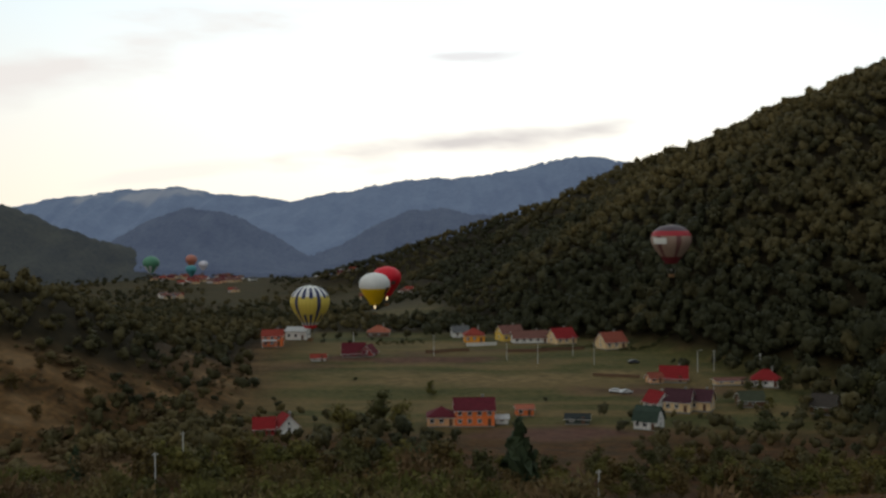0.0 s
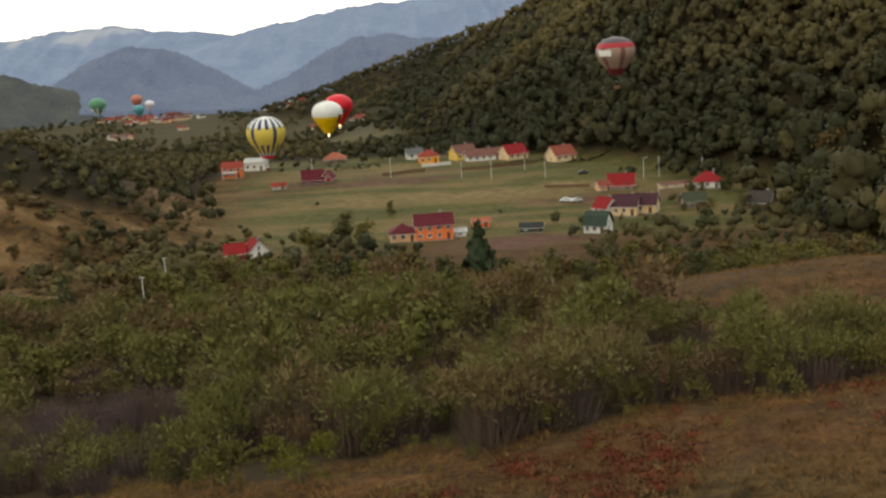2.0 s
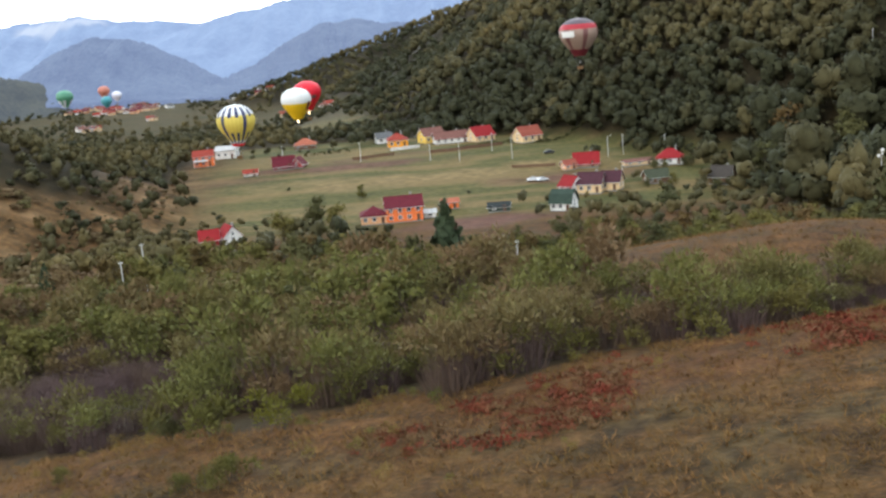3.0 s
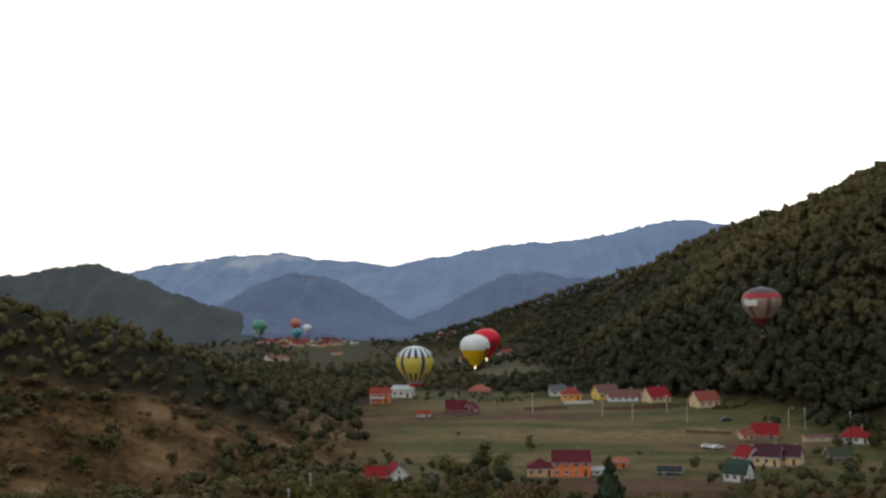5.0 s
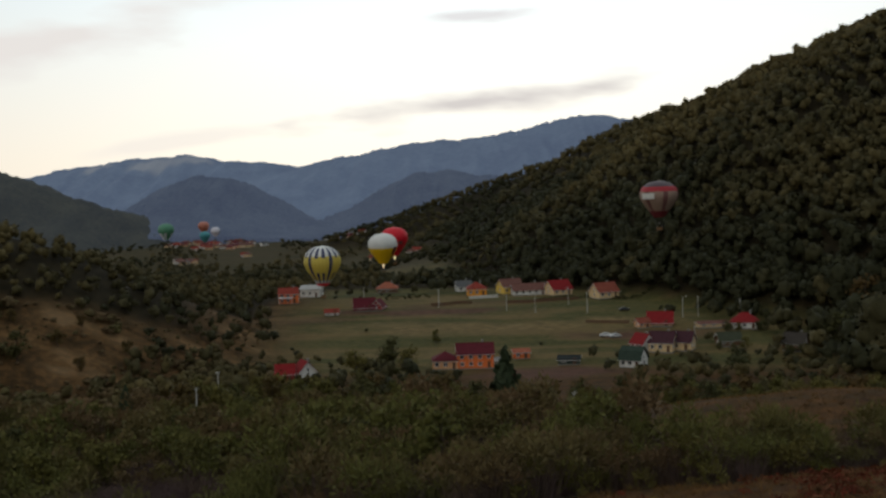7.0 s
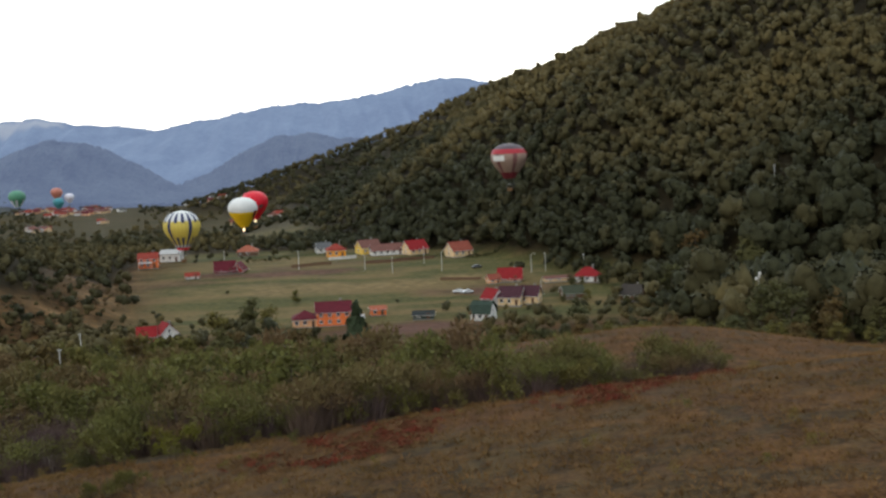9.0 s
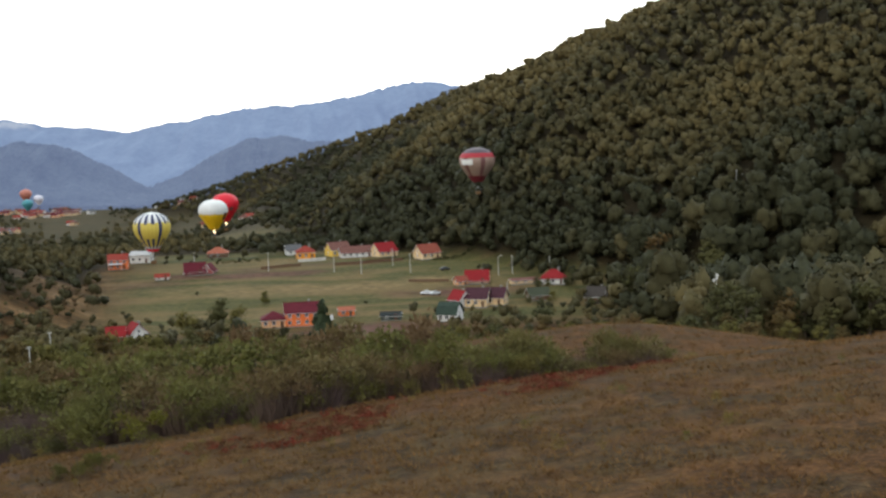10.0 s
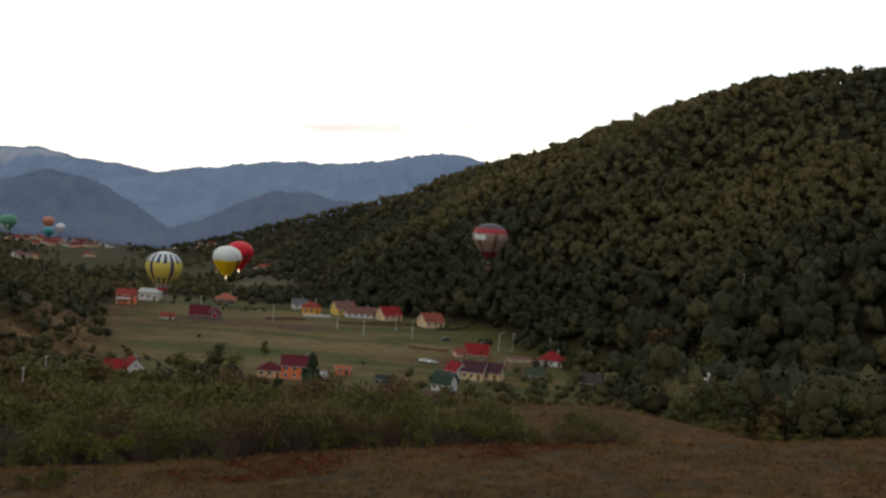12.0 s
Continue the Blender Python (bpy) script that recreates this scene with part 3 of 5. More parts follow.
# ---------------------------------------------------------------- distant mountains, far behind the rest
def far_mountain(name, label, line, width, mat, seed, clearing=None, base=12.0):
    """A wooded ridge with gullies, along a crest line of (x, y, z)."""
    rng = np.random.default_rng(seed)
    pts = np.array(line, float)
    along = np.concatenate([[0], np.cumsum(np.hypot(*np.diff(pts[:, :2], axis=0).T))])
    s = np.linspace(0, along[-1], 260)
    cx, cy, cz = (np.interp(s, along, pts[:, i]) for i in range(3))
    kernel = np.hanning(15) / np.hanning(15).sum()
    cz = np.convolve(np.pad(cz, 7, "edge"), kernel, "valid")
    cz = cz + 2.2 * np.sin(s * 0.031 + seed) + 1.4 * np.sin(s * 0.083) + rng.normal(0, 0.7, len(s))
    u = np.linspace(-1, 1, 61)
    tx, ty = np.gradient(cx), np.gradient(cy)
    tx, ty = (np.convolve(np.pad(a, 40, "edge"), np.hanning(81) / np.hanning(81).sum(), "valid") for a in (tx, ty))
    nlen = np.hypot(tx, ty)
    nx, ny = ty / nlen, -tx / nlen
    S, U = np.meshgrid(s, u, indexing="ij")
    d = np.abs(U) * width
    z = cz[:, None] * np.clip(1 - (np.sqrt(d * d + 900) - 30) / width, 0, 1) ** 1.15
    gully = 0.10 * np.sin(S * 0.021 + 2.5 * np.sin(U * 3 + seed)) + 0.06 * np.sin(S * 0.057 + 4 * U) + 0.05 * np.sin(S * 0.13 - 6 * U)
    z = z * (1 + gully * np.clip(np.abs(U) * 2.2, 0, 1)) + rng.normal(0, 1.1, z.shape) * (np.abs(U) < 0.98) - base
    x, y = cx[:, None] + nx[:, None] * U * width, cy[:, None] + ny[:, None] * U * width
    z[:, 0] = z[:, -1] = z[0] = z[-1] = -95
    na, nb = z.shape
    i, j = np.meshgrid(np.arange(na - 1), np.arange(nb - 1), indexing="ij")
    q = np.stack([i * nb + j, (i + 1) * nb + j, (i + 1) * nb + j + 1, i * nb + j + 1], -1).reshape(-1, 4)
    v = np.stack([x, y, z], -1).reshape(-1, 3)
    tint = np.zeros(len(v))
    for px, py, rx, ry in clearing or ():
        tint = np.maximum(tint, 1 - smooth(0.55, 1.15, np.hypot((v[:, 0] - px) / rx, (v[:, 1] - py) / ry) + 0.25 * np.sin(v[:, 0] * 0.05) * np.cos(v[:, 1] * 0.04)))
    tagged(new(name, mesh_from(name, v, q, mat, True, tint)), label, "mountain", kind="structure")


# distance haze is painted in: bluish base colour plus blue emission for airlight
MAT_FAR_RIDGE = material("haze_tinted_far_ridge", (0.105, 0.135, 0.165), (0.060, 0.080, 0.105), 0.012, 0.95, 3.0, detail_scale=0.09, tint=(0.21, 0.21, 0.20), spec=0.05, emit=(0.33, 0.44, 0.76, 0.42))
# nearer hills get a weaker share of painted haze, in colour and glow
MAT_MID_RIDGE = material("haze_tinted_hill", (0.072, 0.088, 0.092), (0.036, 0.046, 0.050), 0.02, 0.95, 3.0, detail_scale=0.12, tint=(0.2, 0.2, 0.15), spec=0.05, emit=(0.29, 0.37, 0.70, 0.33))
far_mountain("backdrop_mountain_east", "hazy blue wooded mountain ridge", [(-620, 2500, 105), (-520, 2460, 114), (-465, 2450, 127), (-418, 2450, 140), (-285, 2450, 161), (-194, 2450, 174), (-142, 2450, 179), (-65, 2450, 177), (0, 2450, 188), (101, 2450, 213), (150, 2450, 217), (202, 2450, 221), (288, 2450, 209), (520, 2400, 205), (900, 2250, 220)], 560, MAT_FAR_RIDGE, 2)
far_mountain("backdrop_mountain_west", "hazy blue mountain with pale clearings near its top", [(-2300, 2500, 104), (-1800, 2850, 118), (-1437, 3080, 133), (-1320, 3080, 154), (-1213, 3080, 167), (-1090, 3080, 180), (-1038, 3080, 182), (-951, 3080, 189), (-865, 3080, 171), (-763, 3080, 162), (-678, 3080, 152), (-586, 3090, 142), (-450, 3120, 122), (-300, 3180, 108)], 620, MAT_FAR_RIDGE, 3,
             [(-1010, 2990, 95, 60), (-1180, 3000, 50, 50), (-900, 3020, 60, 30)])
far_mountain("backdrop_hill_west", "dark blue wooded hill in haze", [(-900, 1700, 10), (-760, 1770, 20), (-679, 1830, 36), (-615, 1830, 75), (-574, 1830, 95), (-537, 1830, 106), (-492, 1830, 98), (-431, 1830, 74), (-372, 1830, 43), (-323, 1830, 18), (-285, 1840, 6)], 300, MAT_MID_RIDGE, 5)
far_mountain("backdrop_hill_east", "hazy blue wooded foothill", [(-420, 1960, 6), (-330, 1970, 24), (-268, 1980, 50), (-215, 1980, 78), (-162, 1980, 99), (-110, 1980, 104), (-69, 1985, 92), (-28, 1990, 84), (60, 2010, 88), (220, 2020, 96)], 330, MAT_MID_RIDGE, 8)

# haze over this hill is a faint blue emission on its wooded colour
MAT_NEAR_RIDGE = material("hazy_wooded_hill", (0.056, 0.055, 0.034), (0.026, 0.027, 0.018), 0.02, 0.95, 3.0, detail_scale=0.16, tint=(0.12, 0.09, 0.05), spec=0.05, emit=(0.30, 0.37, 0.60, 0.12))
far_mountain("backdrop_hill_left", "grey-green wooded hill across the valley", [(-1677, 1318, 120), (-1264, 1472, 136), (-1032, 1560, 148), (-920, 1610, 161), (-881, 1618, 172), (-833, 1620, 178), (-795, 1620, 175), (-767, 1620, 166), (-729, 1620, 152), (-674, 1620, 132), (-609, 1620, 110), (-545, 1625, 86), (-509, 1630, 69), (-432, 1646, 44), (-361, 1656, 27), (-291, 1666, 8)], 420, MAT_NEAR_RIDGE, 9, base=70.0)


# ---------------------------------------------------------------- houses
def paint(name, colour, rough=0.8, scale=0.8):
    return material(name, colour, tuple(c * 0.8 for c in colour), scale, rough, 0.02)


def roofing(name, colour):
    """Sheet or tile roofing with courses across the slope."""
    mat = material(name, colour, tuple(c * 0.65 for c in colour), 0.9, 0.8, 0.03, spec=0.12)
    return mat


WALL = {
    "orange": paint("orange_render", (0.80, 0.185, 0.050)), "peach": paint("peach_render", (0.77, 0.40, 0.20)), "cream": paint("cream_render", (0.72, 0.51, 0.28)),
    "white": paint("white_render", (0.76, 0.74, 0.70)), "yellow": paint("yellow_render", (0.78, 0.52, 0.10)), "amber": paint("amber_render", (0.82, 0.33, 0.03)),
    "brown": paint("brown_boards", (0.16, 0.09, 0.05)), "dark": paint("dark_green_boards", (0.035, 0.05, 0.04)), "redwall": paint("red_boards", (0.30, 0.03, 0.03)),
}
ROOF = {
    "charcoal": roofing("charcoal_roofing", (0.026, 0.030, 0.030)), "moss": roofing("mossy_tiles", (0.050, 0.056, 0.034)), "umber": roofing("umber_tiles", (0.055, 0.045, 0.038)),
    "maroon": roofing("maroon_roofing", (0.110, 0.014, 0.022)), "red": roofing("red_roofing", (0.24, 0.016, 0.018)), "plum": roofing("plum_roofing", (0.066, 0.024, 0.032)),
    "green": roofing("green_roofing", (0.036, 0.054, 0.040)), "rust": roofing("rust_tiles", (0.24, 0.062, 0.040)), "salmon": roofing("salmon_tiles", (0.36, 0.11, 0.065)),
    "brick": roofing("brick_red_tiles", (0.26, 0.042, 0.028)), "grey": roofing("grey_roofing", (0.11, 0.11, 0.112)), "pale": roofing("pale_sheet_roofing", (0.48, 0.47, 0.46)), "brown": roofing("brown_tiles", (0.17, 0.075, 0.06)),
}
MAT_FRAME = paint("white_window_frame", (0.75, 0.73, 0.70), 0.5)
MAT_WOODEN = paint("brown_timber", (0.12, 0.06, 0.035), 0.7)
MAT_TRIM = paint("pale_fascia", (0.62, 0.60, 0.56), 0.6)
MAT_STONE = paint("grey_plinth", (0.24, 0.23, 0.21), 0.9)
MAT_PANE = material("window_glass", (0.020, 0.024, 0.030), (0.012, 0.014, 0.018), 1.0, 0.08, spec=0.6)

WINDOW_MESH = {}
HOUSES = []


def window_meshes(w, h):
    key = (w, h)
    if key not in WINDOW_MESH:
        s, b = Soup(), 0.11
        s.box(-w / 2, w / 2, -0.06, 0.05, h - b, h).box(-w / 2, w / 2, -0.06, 0.05, 0, b)
        s.box(-w / 2, -w / 2 + b, -0.06, 0.05, b, h - b).box(w / 2 - b, w / 2, -0.06, 0.05, b, h - b).box(-0.035, 0.035, -0.055, 0.045, b, h - b)
        pane = Soup().box(-w / 2 + b, w / 2 - b, -0.025, 0.0, b, h - b)
        sill = Soup().box(-w / 2 - 0.1, w / 2 + 0.1, -0.16, 0.02, -0.09, -0.005)
        WINDOW_MESH[key] = s.mesh("window", MAT_FRAME), pane.mesh("pane", MAT_PANE), sill.mesh("sill", MAT_STONE)
    return WINDOW_MESH[key]


def put_window(parent, x, y, z, turn, w=1.2, h=1.3):
    frame_mesh, pane, sill = window_meshes(w, h)
    ob = part("window", frame_mesh, parent, "", pose(x, y, z, 0, 0, turn))
    part("pane", pane, ob, "dark window glass")
    part("sill", sill, ob)


def gable_walls(w, d, h, rise, plinth=0.35):
    """Walls with a gable at each end of the ridge, which runs along x."""
    s, a, b = Soup(), w / 2, d / 2
    v = [(-a, -b, plinth), (a, -b, plinth), (a, b, plinth), (-a, b, plinth), (-a, -b, h), (a, -b, h), (a, b, h), (-a, b, h), (-a, 0, h + rise), (a, 0, h + rise)]
    return s.add(v, [(0, 1, 5, 4), (2, 3, 7, 6), (1, 2, 6, 9, 5), (3, 0, 4, 8, 7), (3, 2, 1, 0), (4, 5, 9, 8), (6, 7, 8, 9)])


def gable_roof(w, d, h, rise, over=0.5, thick=0.16, gambrel=False):
    s, a, b = Soup(), w / 2 + over, d / 2
    drop = rise * over / b
    for sgn in (-1, 1):
        y0, y1 = sgn * (b + over), 0.0
        if gambrel:
            knee = (sgn * b * 0.62, h + rise * 0.66)
            rows = [((y0, h - 0.25), knee), (knee, (0.0, h + rise + 0.02))]
        else:
            rows = [((y0, h - drop + 0.02), (y1, h + rise + 0.02))]
        for (ya, za), (yb, zb) in rows:
            quad = [(-a, ya, za), (a, ya, za), (a, yb, zb), (-a, yb, zb)]
            s.slab(quad if sgn < 0 else quad[::-1], thick)
    s.box(-a, a, -0.14, 0.14, h + rise + 0.08, h + rise + 0.26)
    return s


def hip_roof(w, d, h, rise, over=0.5):
    s, a, b = Soup(), w / 2 + over, d / 2 + over
    r = max(0.2, a - b * 0.95)
    for z in (0,):
        v = [(-a, -b, h - 0.05), (a, -b, h - 0.05), (a, b, h - 0.05), (-a, b, h - 0.05), (-a, -b, h + 0.12), (a, -b, h + 0.12), (a, b, h + 0.12), (-a, b, h + 0.12), (-r, 0, h + rise), (r, 0, h + rise)]
        s.add(v, [(3, 2, 1, 0), (0, 1, 5, 4), (1, 2, 6, 5), (2, 3, 7, 6), (3, 0, 4, 7), (4, 5, 9, 8), (5, 6, 9), (6, 7, 8, 9), (7, 4, 8)])
    s.box(-r, r, -0.12, 0.12, h + rise - 0.05, h + rise + 0.12)
    return s


def house(label, x, y, turn, w, d, h, rise, wall, roof, hip=False, gambrel=False, windows=2, storeys=1, gable_windows=1, chimney=True, door=True, name="house", group="", porch=None, over=0.5, hidden=False):
    root = new(name)
    c, s = math.cos(radians(turn)), math.sin(radians(turn))
    corners = [ground(x + u * c * w / 2 - v * s * d / 2, y + u * s * w / 2 + v * c * d / 2) for u in (-1, 1) for v in (-1, 1)]
    zmin, zmax = float(min(corners)), float(max(corners))
    base = zmin + 0.35 * (zmax - zmin) - 0.1
    root.matrix_basis = pose(x, y, base, 0, 0, turn)
    deep = base - zmin + 0.4
    HOUSES.append((x, y, base, max(w, d), h + rise, hidden))
    part("plinth", Soup().box(-w / 2 - 0.06, w / 2 + 0.06, -d / 2 - 0.06, d / 2 + 0.06, -deep, 0.36).mesh("plinth", MAT_STONE), root, "grey stone base")
    if hip:
        walls = Soup().box(-w / 2, w / 2, -d / 2, d / 2, 0.35, h)
        part("roof", hip_roof(w, d, h, rise, over).mesh("roof", ROOF[roof]), root)
    else:
        walls = gable_walls(w, d, h, rise * (0.97 if not gambrel else 0.9))
        part("roof", gable_roof(w, d, h, rise, over, gambrel=gambrel).mesh("roof", ROOF[roof]), root)
        for sgn in (-1, 1) if not gambrel else ():
            xe, eave = sgn * (w / 2 + over - 0.02), h - rise * over / (d / 2) - 0.16
            for side in (-1, 1):
                board = [(xe - 0.04, side * (d / 2 + over), eave), (xe + 0.04, side * (d / 2 + over), eave), (xe + 0.04, 0, h + rise - 0.16), (xe - 0.04, 0, h + rise - 0.16)]
                part("bargeboard", Soup().slab(board[::-side], 0.17).mesh("bargeboard", MAT_TRIM), root)
    part("wall", walls.mesh("wall", WALL[wall]), root)
    part("gutter", Soup().tube((-w / 2 - over, -d / 2 - over - 0.05, h - 0.28), (w / 2 + over, -d / 2 - over - 0.05, h - 0.28), 0.07, 0.07, 6).mesh("gutter", MAT_TRIM), root)
    level = (h - 0.4) / storeys
    for st in range(storeys):
        for i in range(windows):
            px = -w / 2 + w * (i + 0.5) / windows
            if door and st == 0 and i == windows - 1 and windows > 1:
                leaf = part("door", Soup().box(-0.5, 0.5, -0.05, 0.03, 0, 2.05).box(-0.38, -0.06, -0.08, -0.05, 1.1, 1.9).box(0.06, 0.38, -0.08, -0.05, 1.1, 1.9).mesh("door", MAT_WOODEN), root, "brown wooden door", pose(px, -d / 2 - 0.02, 0.36))
                part("handle", Soup().box(0.33, 0.45, -0.12, -0.05, 0.98, 1.02).mesh("handle", MAT_TRIM), leaf)
            else:
                put_window(root, px, -d / 2 - 0.01, 0.45 + st * level + level * 0.30, 0, 1.3, min(1.35, level * 0.55))
        for i in range(gable_windows):
            py = -d / 2 + d * (i + 0.5) / gable_windows
            put_window(root, w / 2 + 0.01, py, 0.45 + st * level + level * 0.30, 90, 1.1, min(1.3, level * 0.55))
            put_window(root, -w / 2 - 0.01, py, 0.45 + st * level + level * 0.30, -90, 1.1, min(1.3, level * 0.55))
    if not hip and rise > 2.6:
        put_window(root, w / 2 + 0.01, 0, h + 0.2, 90, 0.9, 1.1)
        put_window(root, -w / 2 - 0.01, 0, h + 0.2, -90, 0.9, 1.1)
    if chimney:
        stack = Soup().box(-0.32, 0.32, -0.32, 0.32, 0, 1.6).box(-0.4, 0.4, -0.4, 0.4, 1.6, 1.75)
        part("chimney", stack.mesh("chimney", MAT_STONE), root, "", pose(w * 0.22, d * 0.12, h + rise * 0.7))
    if porch:
        px, pw, pd, ph = porch
        for u in (-1, 1):
            post = Soup().box(px + u * pw / 2 - 0.08, px + u * pw / 2 + 0.08, -d / 2 - pd, -d / 2 - pd + 0.16, -0.4, ph)
            part("porch_post", post.mesh("porch_post", MAT_TRIM), root, "pale porch post")
        part("porch_roof", Soup().slab([(px - pw / 2 - 0.3, -d / 2 - pd - 0.3, ph), (px + pw / 2 + 0.3, -d / 2 - pd - 0.3, ph), (px + pw / 2 + 0.3, -d / 2 - 0.02, ph + 0.5), (px - pw / 2 - 0.3, -d / 2 - 0.02, ph + 0.5)], 0.12).mesh("porch_roof", ROOF["pale"]), root, "pale sheet porch roof")
    return tagged(root, label, "house" if name != "shed" else "shed", group)


# the near farmstead
house("two-storey orange rendered house with a maroon roof", -4.0, 336.5, 4, 11.5, 9, 4.9, 2.8, "orange", "maroon", windows=4, storeys=2, gable_windows=2)
house("low peach annex with a maroon hipped roof", -13.6, 335.5, 4, 8.2, 8.0, 2.9, 2.4, "peach", "maroon", hip=True, windows=3, chimney=False, over=0.35)
house("small white open lean-to beside the orange house", 4.1, 337.0, 4, 3.6, 3.2, 2.0, 0.7, "white", "pale", windows=1, chimney=False, door=False, gable_windows=0, name="shed")
house("small orange shed with a salmon roof", 10.9, 349.0, 8, 5.2, 4.0, 2.4, 0.8, "orange", "salmon", windows=2, chimney=False, gable_windows=0, name="shed")
house("dark green timber shed in the meadow", 26.4, 338.0, -6, 6.8, 4.6, 1.9, 0.9, "dark", "charcoal", windows=2, chimney=False, gable_windows=0, name="shed")
# the cluster by the right-hand trees
house("white cottage with a green gambrel roof", 46.2, 330.5, -28, 6.8, 6.4, 2.7, 3.7, "white", "green", gambrel=True, windows=3, gable_windows=1)
house("white gabled cottage with a bright red roof", 52.2, 357.0, -58, 6.5, 5.6, 2.7, 3.1, "white", "red", windows=2)
house("cream house with a plum-brown roof", 58.8, 355.5, -22, 8.0, 7.6, 3.4, 3.2, "cream", "plum", windows=3, gable_windows=2)
house("cream side wing with a plum-brown roof", 65.8, 356.5, -24, 6.6, 6.6, 3.2, 3.0, "cream", "plum", windows=2, gable_windows=2)
house("cottage under a wide bright red roof", 63.2, 395.0, -8, 8.6, 7.6, 1.5, 3.6, "cream", "red", windows=2, over=0.7)
house("small beige outbuilding with a low roof", 56.2, 392.0, 20, 4.6, 4.0, 2.0, 1.5, "peach", "rust", windows=2, chimney=False, name="shed")
house("white cottage with a red hipped roof by trees", 92.8, 388.0, -14, 9.2, 7.4, 2.4, 3.3, "white", "red", windows=3, hip=True)
house("long low cream shed with a brown roof", 81.2, 389.5, 9, 11.0, 3.6, 1.7, 0.6, "cream", "brown", windows=3, chimney=False, gable_windows=0, name="shed")
# the row along the far edge of the meadow
house("low brown house with a dull green roof", 81.8, 362.0, 6, 7.5, 6.4, 2.2, 2.3, "brown", "moss", windows=3, chimney=False, hidden=True)
house("small grey-roofed house half hidden in trees", 102.0, 352.0, -35, 7.0, 6.4, 2.6, 3.2, "brown", "umber", windows=2, hidden=True)
house("cream house with a rust-tiled gable roof", 47.1, 451.0, 27, 9.6, 8.2, 3.0, 3.5, "cream", "rust", windows=3)
house("white house with a bright red roof", 28.2, 467.0, 30, 9.6, 8.6, 2.7, 3.7, "cream", "red", windows=3)
house("long low brown-roofed house with white gables", 15.2, 469.5, 10, 14.5, 7.0, 2.4, 2.6, "white", "brown", windows=5)
house("yellow house with a brown tiled roof", 6.8, 477.0, 24, 9.4, 8.4, 3.6, 3.0, "yellow", "brown", windows=3)
house("amber house with a brick-red hipped roof", -8.0, 471.5, 6, 8.4, 7.6, 3.3, 2.7, "amber", "brick", hip=True, windows=3)
house("small white house with a grey roof", -14.8, 492.0, 14, 7.0, 6.4, 2.7, 2.3, "white", "grey", windows=2)
house("cottage with a salmon tiled hipped roof", -51.2, 496.5, 4, 9.6, 8.0, 2.2, 2.8, "brown", "salmon", hip=True, windows=3)
house("dark red barn with steep roof", -53.6, 435.0, 8, 8.4, 7.0, 1.5, 3.6, "redwall", "maroon", windows=2, chimney=False, name="barn", over=0.6)
house("dark red lean-to barn wing", -47.8, 436.0, 80, 6.2, 5.0, 1.4, 2.8, "redwall", "maroon", windows=1, chimney=False, name="barn", door=False)
house("two-storey orange house with a brick-red roof", -90.5, 459.0, 6, 8.2, 8.0, 4.6, 2.2, "orange", "brick", windows=3, storeys=2, porch=(-1.0, 5.5, 1.6, 2.6))
house("white-walled house with a shallow grey-white roof", -85.0, 484.0, -4, 9.0, 8.0, 4.0, 1.5, "white", "pale", windows=3, storeys=1)
house("tiny white hut with a red roof", -65.8, 425.5, 8, 5.4, 3.4, 1.5, 1.1, "white", "brick", windows=2, chimney=False, name="shed", gable_windows=0)
# the house in the trees below the left slope
house("red-roofed house with a white gable among trees", -57.0, 322.0, -62, 6.6, 5.6, 2.6, 2.9, "white", "red", windows=2)
house("red-roofed side wing among trees", -62.8, 320.0, 12, 5.6, 6.0, 2.2, 2.6, "redwall", "red", windows=2, chimney=False)


# ---------------------------------------------------------------- the village up the valley
def village():
    rng = np.random.default_rng(21)
    kinds = [("white", "brick", False), ("cream", "rust", False), ("white", "brown", True), ("peach", "maroon", False), ("cream", "brown", True), ("white", "grey", False)]
    protos = []
    for wall, roof, hip in kinds:
        ob = house(f"village house with {wall} walls and a {'hipped' if hip else 'gabled'} {roof.replace('brick', 'brick-red')} roof", -424 + 17 * len(protos), 1420 + 9 * len(protos), float(rng.uniform(-40, 40)), 9.5, 7.5, 3.4, 2.6, wall, roof, hip=hip, windows=3, storeys=1, group="village houses", over=0.6)
        protos.append(ob)
    # clusters: centre, half spread, count
    for cx, cy, sx, sy, count in ((-386, 1270, 26, 16, 10), (-327, 1322, 8, 8, 2), (-432, 1500, 46, 60, 24), (-440, 1610, 50, 40, 12), (-373, 1459, 22, 34, 9), (-352, 1690, 14, 20, 3), (-256, 1531, 12, 20, 3), (-200, 1409, 9, 12, 3), (-82, 1083, 14, 14, 2), (-150, 1180, 12, 12, 2)):
        for i in range(count):
            x, y = cx + rng.uniform(-sx, sx), cy + rng.uniform(-sy, sy)
            copy_thing(protos[rng.integers(len(protos))], pose(x, y, float(ground(x, y)), 0, 0, rng.uniform(-50, 50)))


village()


# ---------------------------------------------------------------- hot-air balloons
def cloth(name, colour, rough=0.55):
    return material(name, colour, tuple(c * 0.88 for c in colour), 0.25, rough, 0.03, spec=0.3)


